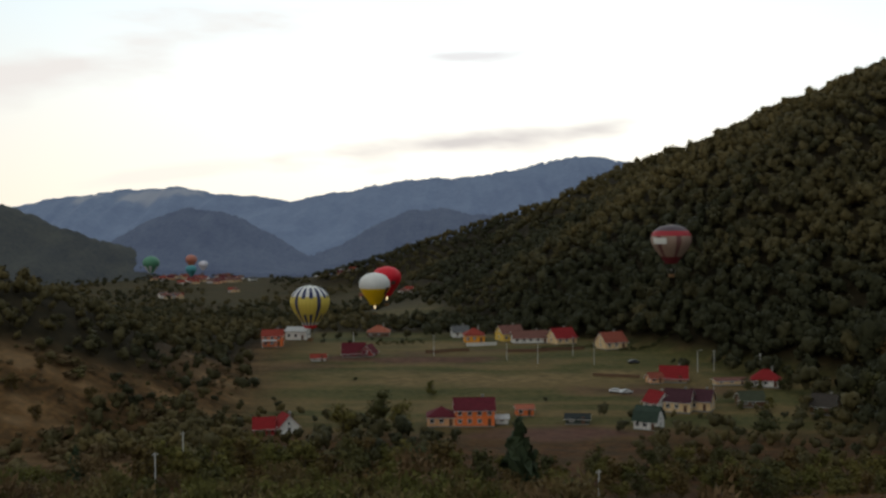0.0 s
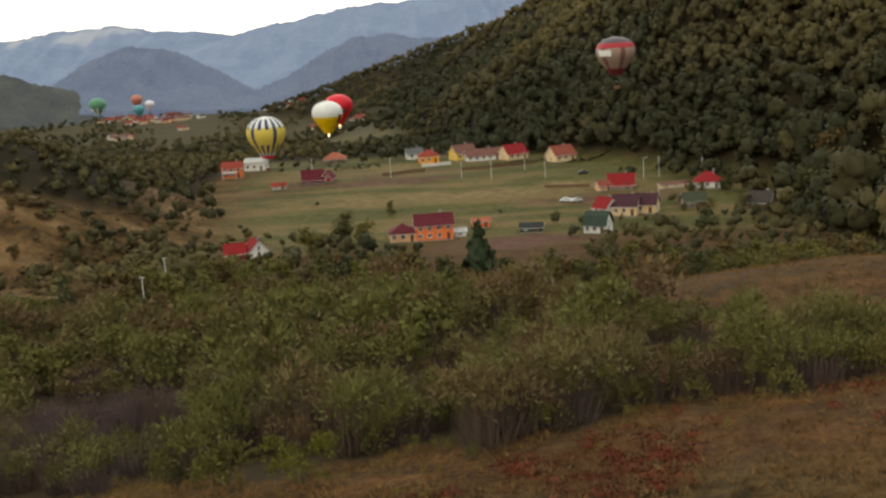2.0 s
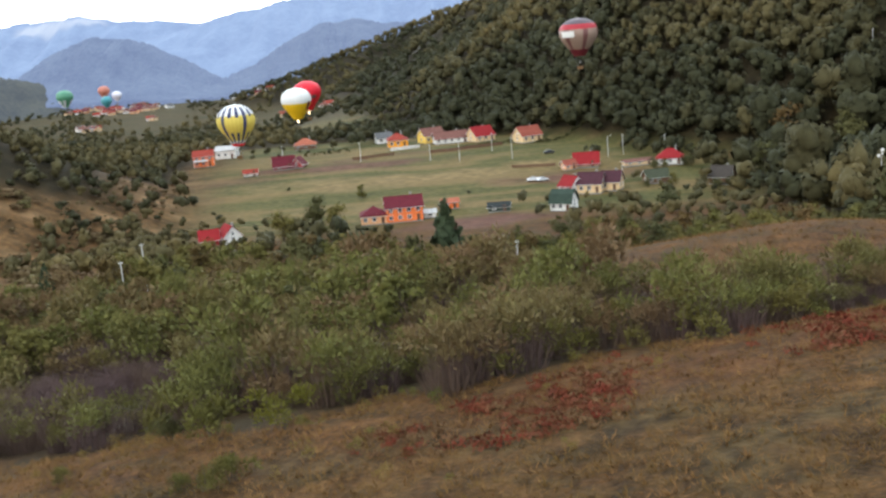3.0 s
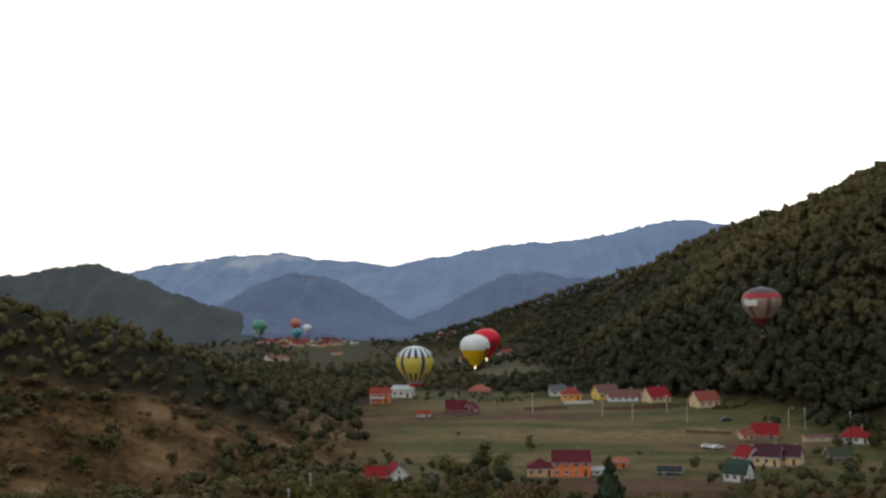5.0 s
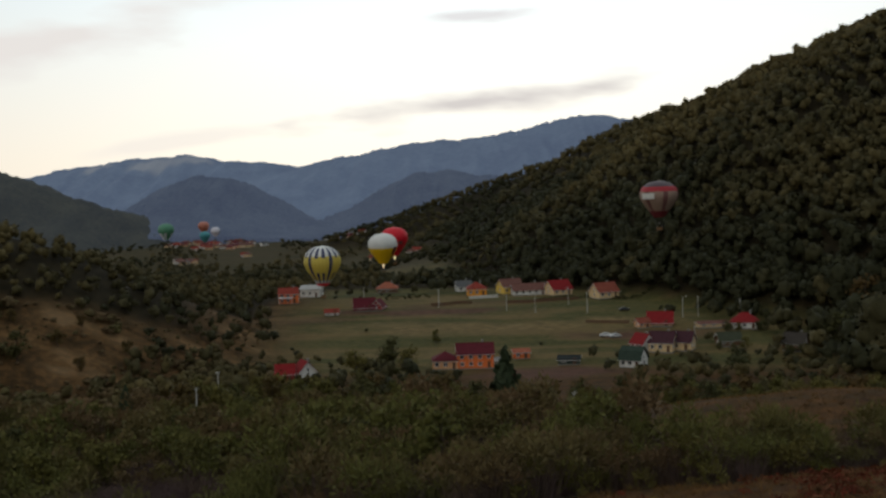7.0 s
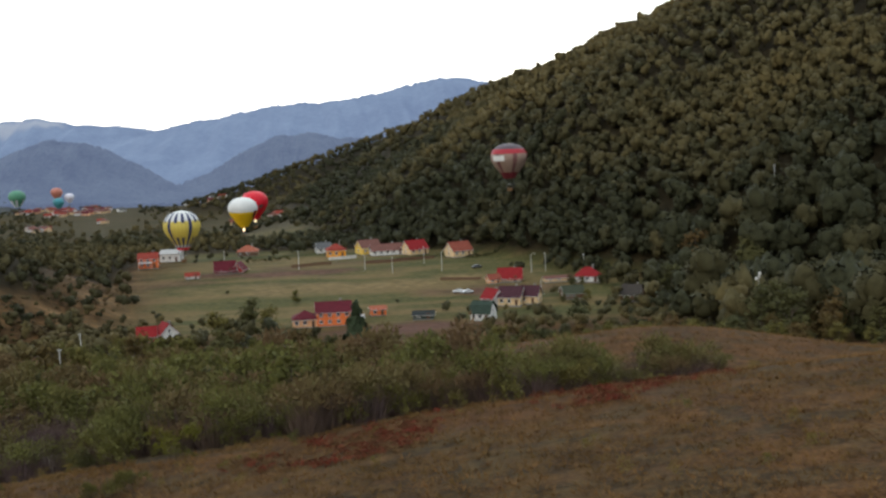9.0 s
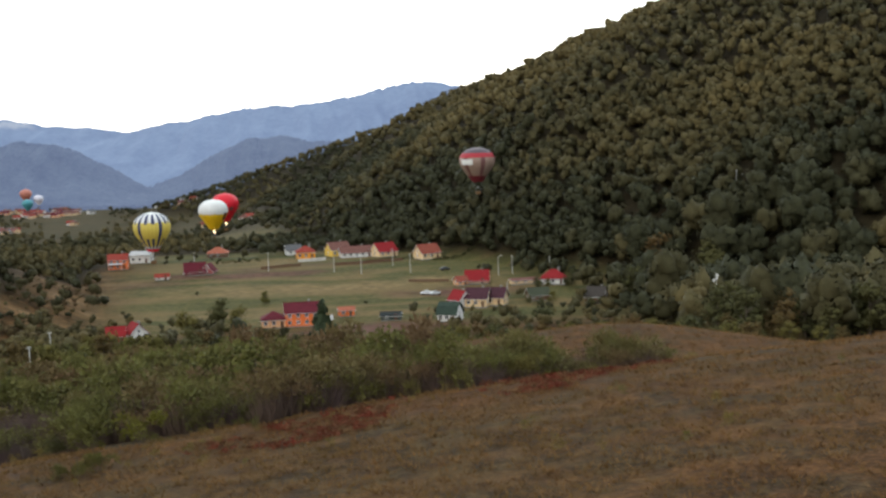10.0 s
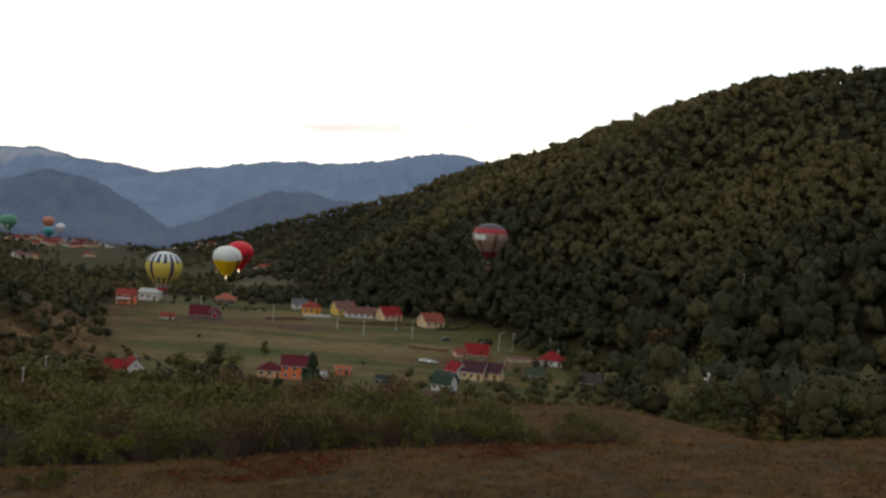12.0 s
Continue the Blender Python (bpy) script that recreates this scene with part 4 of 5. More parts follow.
CLOTH = {
    "white": cloth("white_balloon_cloth", (0.66, 0.65, 0.62)), "yellow": cloth("yellow_balloon_cloth", (0.85, 0.50, 0.010)), "lemon": cloth("lemon_balloon_cloth", (0.60, 0.46, 0.085)),
    "navy": cloth("navy_balloon_cloth", (0.030, 0.036, 0.095)), "red": cloth("red_balloon_cloth", (0.62, 0.010, 0.025)), "crimson": cloth("crimson_balloon_cloth", (0.34, 0.02, 0.03)), "maroon": cloth("maroon_balloon_cloth", (0.13, 0.016, 0.022)),
    "tan": cloth("tan_balloon_cloth", (0.28, 0.190, 0.145)), "rose": cloth("rose_balloon_cloth", (0.15, 0.065, 0.06)), "slate": cloth("slate_balloon_cloth", (0.070, 0.045, 0.055)),
    "green": cloth("green_balloon_cloth", (0.08, 0.23, 0.14)), "coral": cloth("coral_balloon_cloth", (0.44, 0.16, 0.11)), "teal": cloth("teal_balloon_cloth", (0.06, 0.25, 0.28)), "pale": cloth("pale_balloon_cloth", (0.62, 0.60, 0.66)),
}
MAT_WICKER = material("wicker", (0.20, 0.11, 0.05), (0.10, 0.055, 0.025), 6.0, 0.9, 0.03)
MAT_ROPE = material("steel_cable", (0.12, 0.12, 0.12), None, 4.0, 0.5)
MAT_BURNER = material("burner_steel", (0.35, 0.35, 0.36), None, 4.0, 0.35, metal=1.0)
MAT_FLAME = material("burner_flame", (1.0, 0.75, 0.35), None, 2.0, 0.9, emit=(1.0, 0.74, 0.42, 4.0))


def envelope_profile(u):
    """Radius and height of an envelope of unit width, u from the mouth (0) to the crown (1)."""
    pts = [(0, 0.14, -0.60), (0.1, 0.20, -0.50), (0.2, 0.27, -0.40), (0.32, 0.365, -0.27), (0.45, 0.455, -0.12), (0.56, 0.495, 0.0), (0.68, 0.49, 0.13), (0.78, 0.44, 0.25), (0.87, 0.34, 0.35), (0.94, 0.21, 0.415), (1.0, 0.03, 0.44)]
    return np.interp(u, [p[0] for p in pts], [p[1] for p in pts]), np.interp(u, [p[0] for p in pts], [p[2] for p in pts])


def balloon(label, x, y, zc, width, colour_at, colours, gores=24, turn=0.0, flame=True, banner=None, tall=1.0, basket=True):
    """An envelope of bulging gores (one mesh a colour), its mouth, cables, burner and basket, hung from its widest ring at height zc."""
    root = new("hot_air_balloon")
    root.matrix_basis = pose(x, y, zc, 0, 0, turn)
    steps, sub = 26, 4
    us = np.linspace(0, 1, steps + 1)
    fine = np.linspace(0, 1, 400)
    rf, zf = envelope_profile(fine)
    rf, zf = (np.convolve(np.pad(a, 20, "edge"), np.hanning(41) / np.hanning(41).sum(), "valid") for a in (rf, zf))
    colour = [[colour_at((g + 0.5) / gores, (us[i] + us[i + 1]) / 2) for i in range(steps)] for g in range(gores)]
    panel, panels = {}, []
    for g0 in range(gores):
        for i0 in range(steps):
            if (g0, i0) in panel:
                continue
            todo, mine = [(g0, i0)], []
            panel[g0, i0] = len(panels)
            while todo:
                g, i = todo.pop()
                mine.append((g, i))
                for g1, i1 in (((g + 1) % gores, i), ((g - 1) % gores, i), (g, i + 1), (g, i - 1)):
                    if 0 <= i1 < steps and (g1, i1) not in panel and colour[g1][i1] == colour[g0][i0]:
                        panel[g1, i1] = len(panels)
                        todo.append((g1, i1))
            panels.append((colour[g0][i0], mine))
    for c, cells in panels:
        places, index, faces = [], {}, []
        for g, i in cells:
            for j in range(sub):
                face = []
                for row, col in ((i, g * sub + j), (i, g * sub + j + 1), (i + 1, g * sub + j + 1), (i + 1, g * sub + j)):
                    key = (row, col % (gores * sub))
                    if key not in index:
                        r, z = np.interp(us[row], fine, rf) * width, np.interp(us[row], fine, zf) * width * tall
                        r *= 1 + 0.02 * math.sin(math.pi * (key[1] % sub) / sub)
                        a = math.tau * key[1] / (gores * sub)
                        index[key] = len(places)
                        places.append((r * math.sin(a), -r * math.cos(a), z))
                    face.append(index[key])
                faces.append(tuple(face))
        part("panel", mesh_from("panel", places, faces, CLOTH[c], True), root, f"{c} cloth panel")
    part("crown_vent", Soup().tube((0, 0, 0.432 * width * tall), (0, 0, 0.447 * width * tall), 0.06 * width, 0.03 * width, 16).mesh("crown_vent", CLOTH[colours[0]]), root)
    low, r = -0.60 * width * tall, 0.15 * width
    zb = low - 0.26 * width
    if basket:
        bw = 0.062 * width
        body = Soup().box(-bw, bw, -bw, bw, zb - 0.075 * width, zb)
        for s in (-1, 1):
            body.box(-bw * 1.06, bw * 1.06, s * bw - 0.01 * width, s * bw + 0.01 * width, zb - 0.006 * width, zb + 0.008 * width)
            body.box(s * bw - 0.01 * width, s * bw + 0.01 * width, -bw * 1.06, bw * 1.06, zb - 0.006 * width, zb + 0.008 * width)
        part("basket", body.mesh("basket", MAT_WICKER), root, "brown wicker basket")
        for i in range(8):
            a = math.tau * (i + 0.5) / 8
            sx, sy = (1 if math.sin(a) > 0 else -1), (1 if -math.cos(a) > 0 else -1)
            part("cable", Soup().tube((sx * bw, sy * bw, zb), (r * math.sin(a), -r * math.cos(a), low), 0.035, 0.035, 5).mesh("cable", MAT_ROPE), root)
        burner = part("burner", Soup().box(-0.35, 0.35, -0.35, 0.35, zb + 0.09 * width, zb + 0.11 * width).tube((-0.25, 0, zb + 0.1 * width), (-0.25, 0, zb + 0.14 * width), 0.16, 0.2).tube((0.25, 0, zb + 0.1 * width), (0.25, 0, zb + 0.14 * width), 0.16, 0.2).mesh("burner", MAT_BURNER), root, "steel burner")
        if flame:
            part("flame", Soup().tube((0, 0, zb + 0.14 * width), (0, 0, zb + 0.19 * width), 0.35, 0.45, 9).tube((0, 0, zb + 0.19 * width), (0, 0, zb + 0.27 * width), 0.45, 0.05, 9).mesh("flame", MAT_FLAME), burner, "glowing burner flame")
    if banner:
        mid, span, z0, z1, mat = banner
        s, places, n = Soup(), [], 10
        for jj in range(n + 1):
            a = mid + span * (jj / n - 0.5)
            for zz, out in ((z0, 1.065), (z1, 1.065), (z1, 1.05), (z0, 1.05)):
                rr = np.interp(zz, zf * tall, rf) * width * out
                places.append((rr * math.sin(a), -rr * math.cos(a), zz * width))
        strip = [(4 * q + e, 4 * q + 4 + e, 4 * q + 4 + (e + 1) % 4, 4 * q + (e + 1) % 4) for q in range(n) for e in range(4)]
        s.add(places, strip + [(0, 1, 2, 3), (4 * n + 3, 4 * n + 2, 4 * n + 1, 4 * n)])
        part("banner", s.mesh("banner", CLOTH[mat]), root, f"plain {mat} banner on the envelope")
    return tagged(root, label, "balloon", "hot-air balloons")


def striped(g, u):
    """White gores with a broad yellow belt; long navy stripes, short ones between them above and below, and a red mouth."""
    k = int(g * 30) % 6
    if u < 0.09:
        return "red"
    if k == 3 and u < 0.94 or k in (1, 5) and (0.69 < u < 0.93 or u < 0.33):
        return "navy"
    return "lemon" if 0.16 < u < 0.73 else "white"


balloon("navy-striped white balloon with a broad yellow belt", -77.0, 470, 26.0, 16.6, striped, ["white", "lemon", "navy", "red"], gores=30, turn=-4, tall=1.04, flame=False)
balloon("white balloon with a golden yellow lower half", -65.5, 600, 25.8, 16.8, lambda g, u: "yellow" if u < 0.49 else "white", ["white", "yellow"], turn=10, tall=1.0, banner=(0.95, 0.35, -0.28, -0.02, "maroon"))
balloon("bright red balloon half behind a white one", -65.0, 655, 27.0, 17.0, lambda g, u: "red", ["red"], turn=0, tall=1.0, banner=(0.6, 0.35, -0.18, -0.05, "rose"))


def muted(g, u):
    if 0.70 < u <= 0.79:
        return "crimson"
    if u > 0.79:
        return "slate"
    if u < 0.2:
        return "maroon"
    return "rose" if int(g * 24) % 4 == 0 else "tan"


balloon("tan and maroon striped balloon with a red band", 71.8, 456, 51.4, 16.2, muted, ["tan", "rose", "maroon", "crimson", "slate"], turn=6, tall=0.93, flame=False, banner=(-0.85, 0.75, -0.06, 0.09, "white"))
balloon("far green balloon low over the valley", -350, 1080, 22.5, 16.5, lambda g, u: "green" if u > 0.42 else ("pale" if int(g * 24) % 4 < 2 else "green"), ["green", "pale"], gores=16, flame=False)
balloon("distant coral balloon over the village", -434, 1500, 13.0, 16.0, lambda g, u: "coral", ["coral"], gores=16, flame=False)
balloon("distant teal balloon low over the village", -330, 1150, 13.0, 11.5, lambda g, u: "teal", ["teal"], gores=16, flame=False)
balloon("distant pale balloon over the village", -417, 1500, 5.8, 13.0, lambda g, u: "pale", ["pale"], gores=16, flame=False)
balloon("far white balloon behind a red one", -208.6, 1900, -5.0, 12.7, lambda g, u: "white", ["white"], gores=16, flame=False)


# ---------------------------------------------------------------- trees that stand by themselves
MAT_BARK = material("bark", (0.10, 0.075, 0.055), (0.05, 0.038, 0.028), 3.0, 0.95, 0.04)
LEAF = {
    "green": material("green_leaves", (0.108, 0.101, 0.026), (0.050, 0.050, 0.015), 0.9, 0.8, 0.0, object_random=0.55, tint=(0.120, 0.092, 0.028), spec=0.07),
    "dark": material("dark_green_leaves", (0.064, 0.064, 0.025), (0.033, 0.035, 0.015), 0.9, 0.7, 0.08, object_random=0.5, tint=(0.090, 0.076, 0.024), spec=0.07),
    "autumn": material("autumn_leaves", (0.098, 0.070, 0.022), (0.048, 0.035, 0.014), 0.9, 0.7, 0.08, object_random=0.6, tint=(0.100, 0.056, 0.022), spec=0.07),
    "yellow": material("yellow_leaves", (0.135, 0.121, 0.017), (0.068, 0.064, 0.013), 0.9, 0.8, 0.0, object_random=0.4, tint=(0.120, 0.120, 0.022), spec=0.07),
    "needle": material("spruce_needles", (0.036, 0.052, 0.024), (0.018, 0.028, 0.013), 1.2, 0.75, 0.08, object_random=0.3, tint=(0.050, 0.062, 0.026), spec=0.2),
}


def leafy_shrub(seed, n=330, width=0.10, length=0.25, low=0.55):
    """A many-stemmed willow bush: an uneven dome of fine leafy shoots."""
    rng = np.random.default_rng(seed)
    k = 6
    lobes = np.column_stack([rng.normal(0, 0.62, k), rng.normal(0, 0.62, k), rng.uniform(low, 2.05, k)])
    c = lobes[rng.integers(0, k, n)]
    d = rng.normal(0, 1, (n, 3))
    d /= np.linalg.norm(d, axis=1, keepdims=True)
    d[:, 2] = np.where(d[:, 2] < -0.3, -d[:, 2], d[:, 2])
    foot = c + d * rng.uniform(0.35, 0.88, (n, 1)) * [1, 1, 1.05]
    way = d + [0, 0, 0.5] + rng.normal(0, 0.6, (n, 3))
    way /= np.linalg.norm(way, axis=1, keepdims=True)
    side = np.cross(way, rng.normal(0, 1, (n, 3)))
    side = side / (np.linalg.norm(side, axis=1, keepdims=True) + 1e-9) * rng.uniform(0.6, 1.25, (n, 1)) * width
    leaf = np.stack([foot - side, foot + side, foot + way * rng.uniform(0.65, 1.35, (n, 1)) * length], 1).reshape(-1, 3)
    return leaf, np.arange(3 * n).reshape(-1, 3)


def limb_mesh(rng, height, spread, radius):
    s = Soup()
    knee = (rng.uniform(-0.2, 0.2), rng.uniform(-0.2, 0.2), height * 0.35)
    s.tube((0, 0, -0.4), knee, radius, radius * 0.75, 8).tube(knee, (knee[0] * 1.6, knee[1] * 1.6, height * 0.8), radius * 0.75, radius * 0.15, 7)
    for i in range(6):
        a, z = rng.uniform(0, math.tau), height * rng.uniform(0.25, 0.6)
        r = spread * rng.uniform(0.25, 0.42)
        s.tube((knee[0], knee[1], z), (math.cos(a) * r, math.sin(a) * r, z + height * rng.uniform(0.12, 0.28)), radius * 0.38, radius * 0.06, 5)
    return s.mesh("trunk", MAT_BARK)


def spruce_crown(rng, height, width):
    pieces = []
    for tier in range(17):
        z = height * (0.08 + 0.9 * tier / 17)
        r = width / 2 * (1 - tier / 17.5) * rng.uniform(0.85, 1.1)
        n = max(7, int(26 * (1 - tier / 19)))
        a = rng.uniform(0, math.tau, n)
        k = rng.uniform(0.35, 1.0, n)
        p = np.column_stack([np.cos(a) * r * k, np.sin(a) * r * k, z - 0.35 * r * k + rng.normal(0, 0.12, n)])
        out = np.column_stack([np.cos(a), np.sin(a), np.full(n, -0.25)])
        pieces.append(cards(rng, p, out, 0.30 + 0.22 * r))
    cone_v, cone_f = ico(2)
    cone_v = cone_v * [width * 0.22, width * 0.22, height * 0.42] + [0, 0, height * 0.48]
    cone_v[:, :2] *= np.clip(1.25 - cone_v[:, 2:3] / height, 0.05, 1.2)
    pieces.append((cone_v, cone_f))
    return join(pieces)


def tree_proto(kind, leaf, seed, height=8.0):
    rng = np.random.default_rng(seed)
    root = new("tree" if kind != "shrub" else "shrub")
    if kind == "spruce":
        v, f = spruce_crown(rng, height, height * 0.66)
        part("trunk", Soup().tube((0, 0, -0.4), (0, 0, height * 0.9), 0.2, 0.03, 8).mesh("trunk", MAT_BARK), root, "brown bark trunk")
    elif kind == "shrub":
        v, f = leafy_shrub(seed, 950, 0.06, 0.23)
        v = v * (height / v[:, 2].max())
        for i in range(7):
            a = rng.uniform(0, math.tau)
            part("stem", Soup().tube((0.1 * math.cos(a), 0.1 * math.sin(a), -0.2), (height * 0.30 * math.cos(a), height * 0.30 * math.sin(a), height * 0.75), 0.05, 0.015, 5).mesh("stem", MAT_BARK), root, "brown woody stem")
    elif kind == "tall":
        v, f = crown(rng, height, height * rng.uniform(0.66, 0.85), 14, 620, 0.34, 0.06, ICO1)
        part("trunk", limb_mesh(rng, height, height * 0.7, 0.28), root, "brown bark trunk with limbs")
    else:
        sprays, spray = (560, 0.25) if kind == "near" else (330, 0.34)
        v, f = crown(rng, height, height * rng.uniform(0.72, 0.95), 11, sprays, spray, 0.10, ICO1)
        part("trunk", limb_mesh(rng, height, height * 0.8, 0.2), root, "brown bark trunk with limbs")
    part("crown", mesh_from("crown", v, f, LEAF[leaf], True), root, "leafy crown")
    return root


TREE_LABEL = {"green": "green broadleaf tree with a full crown", "dark": "dark green broadleaf tree", "autumn": "broadleaf tree turning brown and gold", "yellow": "yellow-leaved bush in the grass", "needle": "dark green spruce on the slope"}
PROTOS = {}


def plant(kind, leaf, x, y, height, variant=0, label="", group="valley trees"):
    if kind == "broad" and height > 9:
        kind = "tall"
    elif kind == "broad" and y < 212:
        kind = "near"
    key, base = (kind, leaf, variant), {"shrub": 3.0, "tall": 13.0}.get(kind, 8.0)
    m = pose(x, y, float(ground(x, y)) - 0.1, 0, 0, (x * 37 + y * 53) % 360) @ Matrix.Scale(height / base, 4)
    if key not in PROTOS:
        PROTOS[key] = tree_proto(kind, leaf, 100 + len(PROTOS), base)
        PROTOS[key].matrix_basis = m
        ob = PROTOS[key]
    else:
        ob = copy_thing(PROTOS[key], m)
        ob.scale = (height / base,) * 3
    text = label or (TREE_LABEL[leaf] if kind != "shrub" else f"{leaf} leafy shrub on the hillside".replace("needle", "green"))
    return tagged(ob, text, "tree" if kind != "shrub" else "shrub", group)


# single trees and bushes of note
plant("spruce", "needle", 7.5, 188.0, 15.5, 0, "tall dark green spruce above the bushes")
plant("broad", "green", 1.3, 106.0, 8.2, 0, "yellow-green young tree in the thicket")
plant("shrub", "yellow", -5.8, 69.8, 3.6, 0)
plant("shrub", "yellow", 38.2, 96.0, 3.0, 1)
plant("shrub", "dark", -14.8, 74.5, 2.4, 0)
plant("shrub", "green", -11.3, 73.2, 3.9, 0)
plant("shrub", "dark", -24.3, 87.0, 2.6, 1)
plant("shrub", "green", -20.8, 68.2, 1.6, 1)
plant("shrub", "green", -9.2, 60.4, 2.3, 2)
plant("shrub", "green", -11.0, 61.0, 1.7, 1)
plant("shrub", "green", -7.7, 60.9, 1.9, 0)
for sx, sy, sh in ((24.5, 74.0, 4.4), (28.0, 79.5, 3.6), (31.5, 75.5, 3.2), (35.0, 80.0, 2.6), (20.0, 77.0, 4.0), (9.0, 74.5, 4.4), (14.5, 76.0, 3.8), (-2.0, 76.0, 3.6), (-17.0, 82.0, 3.6), (4.0, 82.0, 4.6)):
    plant("shrub", "green", sx, sy, sh, int(sy) % 3)
plant("broad", "autumn", -4.3, 203.0, 7.2, 0)
plant("broad", "dark", 7.6, 221.0, 6.8, 0)
plant("broad", "dark", 0.7, 226.0, 7.2, 1)
plant("broad", "dark", 13.5, 224.0, 6.2, 1)
plant("broad", "green", -19.3, 374.5, 5.4, 1)
plant("broad", "autumn", 131.0, 372.0, 19.5, 0, "great olive-green broadleaf tree over the wood edge")
plant("broad", "dark", 146.0, 357.0, 18.0, 0)
plant("broad", "dark", 116.0, 352.0, 15.0, 2)
plant("broad", "dark", 137.0, 335.0, 14.0, 1)
plant("broad", "autumn", 148.0, 290.0, 10.5, 1)
plant("broad", "autumn", 158.0, 300.0, 10.0, 0)
plant("broad", "dark", 74.6, 312.0, 8.5, 2)
plant("broad", "dark", 97.0, 342.0, 4.6, 0)
plant("broad", "green", 102.5, 344.5, 3.9, 1)
plant("broad", "dark", 107.5, 347.0, 6.2, 1)
plant("broad", "dark", 77.5, 355.0, 3.4, 2)
plant("broad", "green", 86.0, 356.0, 4.2, 0)
plant("broad", "dark", 96.5, 382.5, 4.4, 0)
plant("broad", "green", 89.5, 383.0, 3.4, 1)
plant("broad", "dark", 100.0, 385.0, 6.4, 1)
plant("broad", "dark", 85.0, 380.0, 5.0, 2)
plant("broad", "green", -23.5, 318.0, 10.0, 2)
plant("broad", "dark", -29.5, 322.0, 12.5, 0)
plant("broad", "green", -39.5, 314.0, 11.5, 1)
plant("spruce", "needle", -77.0, 222.0, 8.5, 1, "small dark green spruce on the slope")
for sx, sy, sh in ((-141, 283, 7), (-158, 302, 7), (-130, 308, 6), (-137, 296, 10), (-149, 290, 6), (-120, 300, 5), (-112, 318, 5), (-168, 292, 7), (-146, 312, 5), (-128, 322, 4.5)):
    plant("broad", "dark" if sh > 6 else "autumn", sx, sy, sh, int(sx) % 3 if sh > 6 else int(sy) % 2)

def clear_height(x, y):
    """How tall a plant may stand here without hiding a house behind it."""
    tall = 99.0
    for hx, hy, hz, hw, hh, hidden in HOUSES:
        if hidden or hy > 600 or hy < y + 3:
            continue
        a, b = (x - EYE[0]) / (y - EYE[1]), (hx - EYE[0]) / (hy - EYE[1])
        if abs(a - b) < (hw * 0.75 + 2) / (hy - EYE[1]):
            k = (y - EYE[1]) / (hy - EYE[1])
            tall = min(tall, EYE[2] + (hz + (0.5 if hx < -50 and hy < 340 else 0.2) * hh - EYE[2]) * k - float(ground(x, y)))
    return tall


def near_house(x, y, gap):
    return any(abs(x - hx) < hw / 2 + gap and abs(y - hy) < hw / 2 + gap * (0.3 if hidden else 1) for hx, hy, hz, hw, hh, hidden in HOUSES)


BELT = []


def belt(x0, x1, y0, y1, step, lo, hi, mix, seed, inside=None):
    rng = np.random.default_rng(seed)
    for x, y in jittered(x0, x1, y0, y1, step, rng):
        h, leaf, variant = min(rng.uniform(lo, hi), clear_height(x, y)), mix[rng.integers(len(mix))], int(rng.integers(3))
        if h > 1.2 and not near_house(x, y, 2.5) and (not inside or inside(x, y)):
            BELT.append((math.hypot(x - EYE[0], y - EYE[1]), x, y, h, leaf, variant))


belt(-88, -48, 112, 200, 8.5, 4, 8.5, ("dark", "autumn", "green"), 40, lambda x, y: noise.noise((x * 0.05, y * 0.05, 3.0)) > -0.05)
belt(-52, 14, 138, 200, 7.0, 4, 8, ("green", "dark", "green", "autumn"), 41, lambda x, y: noise.noise((x * 0.06, y * 0.06, 8.0)) > -0.1)
belt(-106, -72, 350, 424, 6.5, 4, 9, ("dark", "green", "autumn"), 44, lambda x, y: x < np.interp(y, [350, 424], [-72, -90]) and noise.noise((x * 0.06, y * 0.06, 2.2)) > 0.12)
belt(84, 124, 394, 446, 7.0, 6, 11, ("dark", "green", "dark"), 42)
belt(-62, -6, 215, 316, 7.5, 5, 10.5, ("green", "dark", "green", "autumn"), 31)
belt(-8, 46, 196, 296, 7.5, 2, 6.5, ("green", "dark", "autumn", "green"), 32, lambda x, y: y < 262 or x > 34)
belt(44, 112, 178, 322, 7.5, 3, 7.5, ("green", "dark", "green", "autumn"), 33, lambda x, y: y - 165 > 0.25 * (112 - x))
belt(-108, -62, 268, 336, 7.0, 5, 9, ("dark", "dark", "green"), 34)
belt(104, 182, 205, 380, 10.0, 9, 16, ("dark", "dark", "dark", "autumn"), 35)
belt(-78, -24, 330, 372, 8.0, 3, 7, ("dark", "green", "autumn"), 39, lambda x, y: y < 350 - 0.3 * (x + 50))
belt(-90, -20, 466, 505, 14, 3, 7, ("dark", "green"), 36)
belt(-30, 60, 484, 505, 9, 7, 11, ("dark", "green", "autumn"), 37)
belt(38, 104, 326, 420, 6.5, 3, 8, ("green", "dark", "dark"), 38, lambda x, y: (x > 66 or y < 346) and noise.noise((x * 0.07, y * 0.07, 1.7)) > 0.02)
belt(-72, 44, 372, 436, 13, 1.3, 2.8, ("dark", "green", "autumn"), 43, lambda x, y: noise.noise((x * 0.05, y * 0.08, 6.1)) > 0.3)
BELT.sort()
for dist, x, y, h, leaf, variant in BELT[:300]:
    if h < 3.2:
        plant("shrub", leaf, x, y, h, variant, group="valley shrubs")
    else:
        plant("broad", leaf, x, y, h, variant)
REST = np.array([(x, y, float(ground(x, y)) - 0.2, h / 11.5) for dist, x, y, h, leaf, variant in BELT[300:]])
v, f, t, normals = scatter(MID_TREES, REST, np.random.default_rng(58), wood_light_tint)
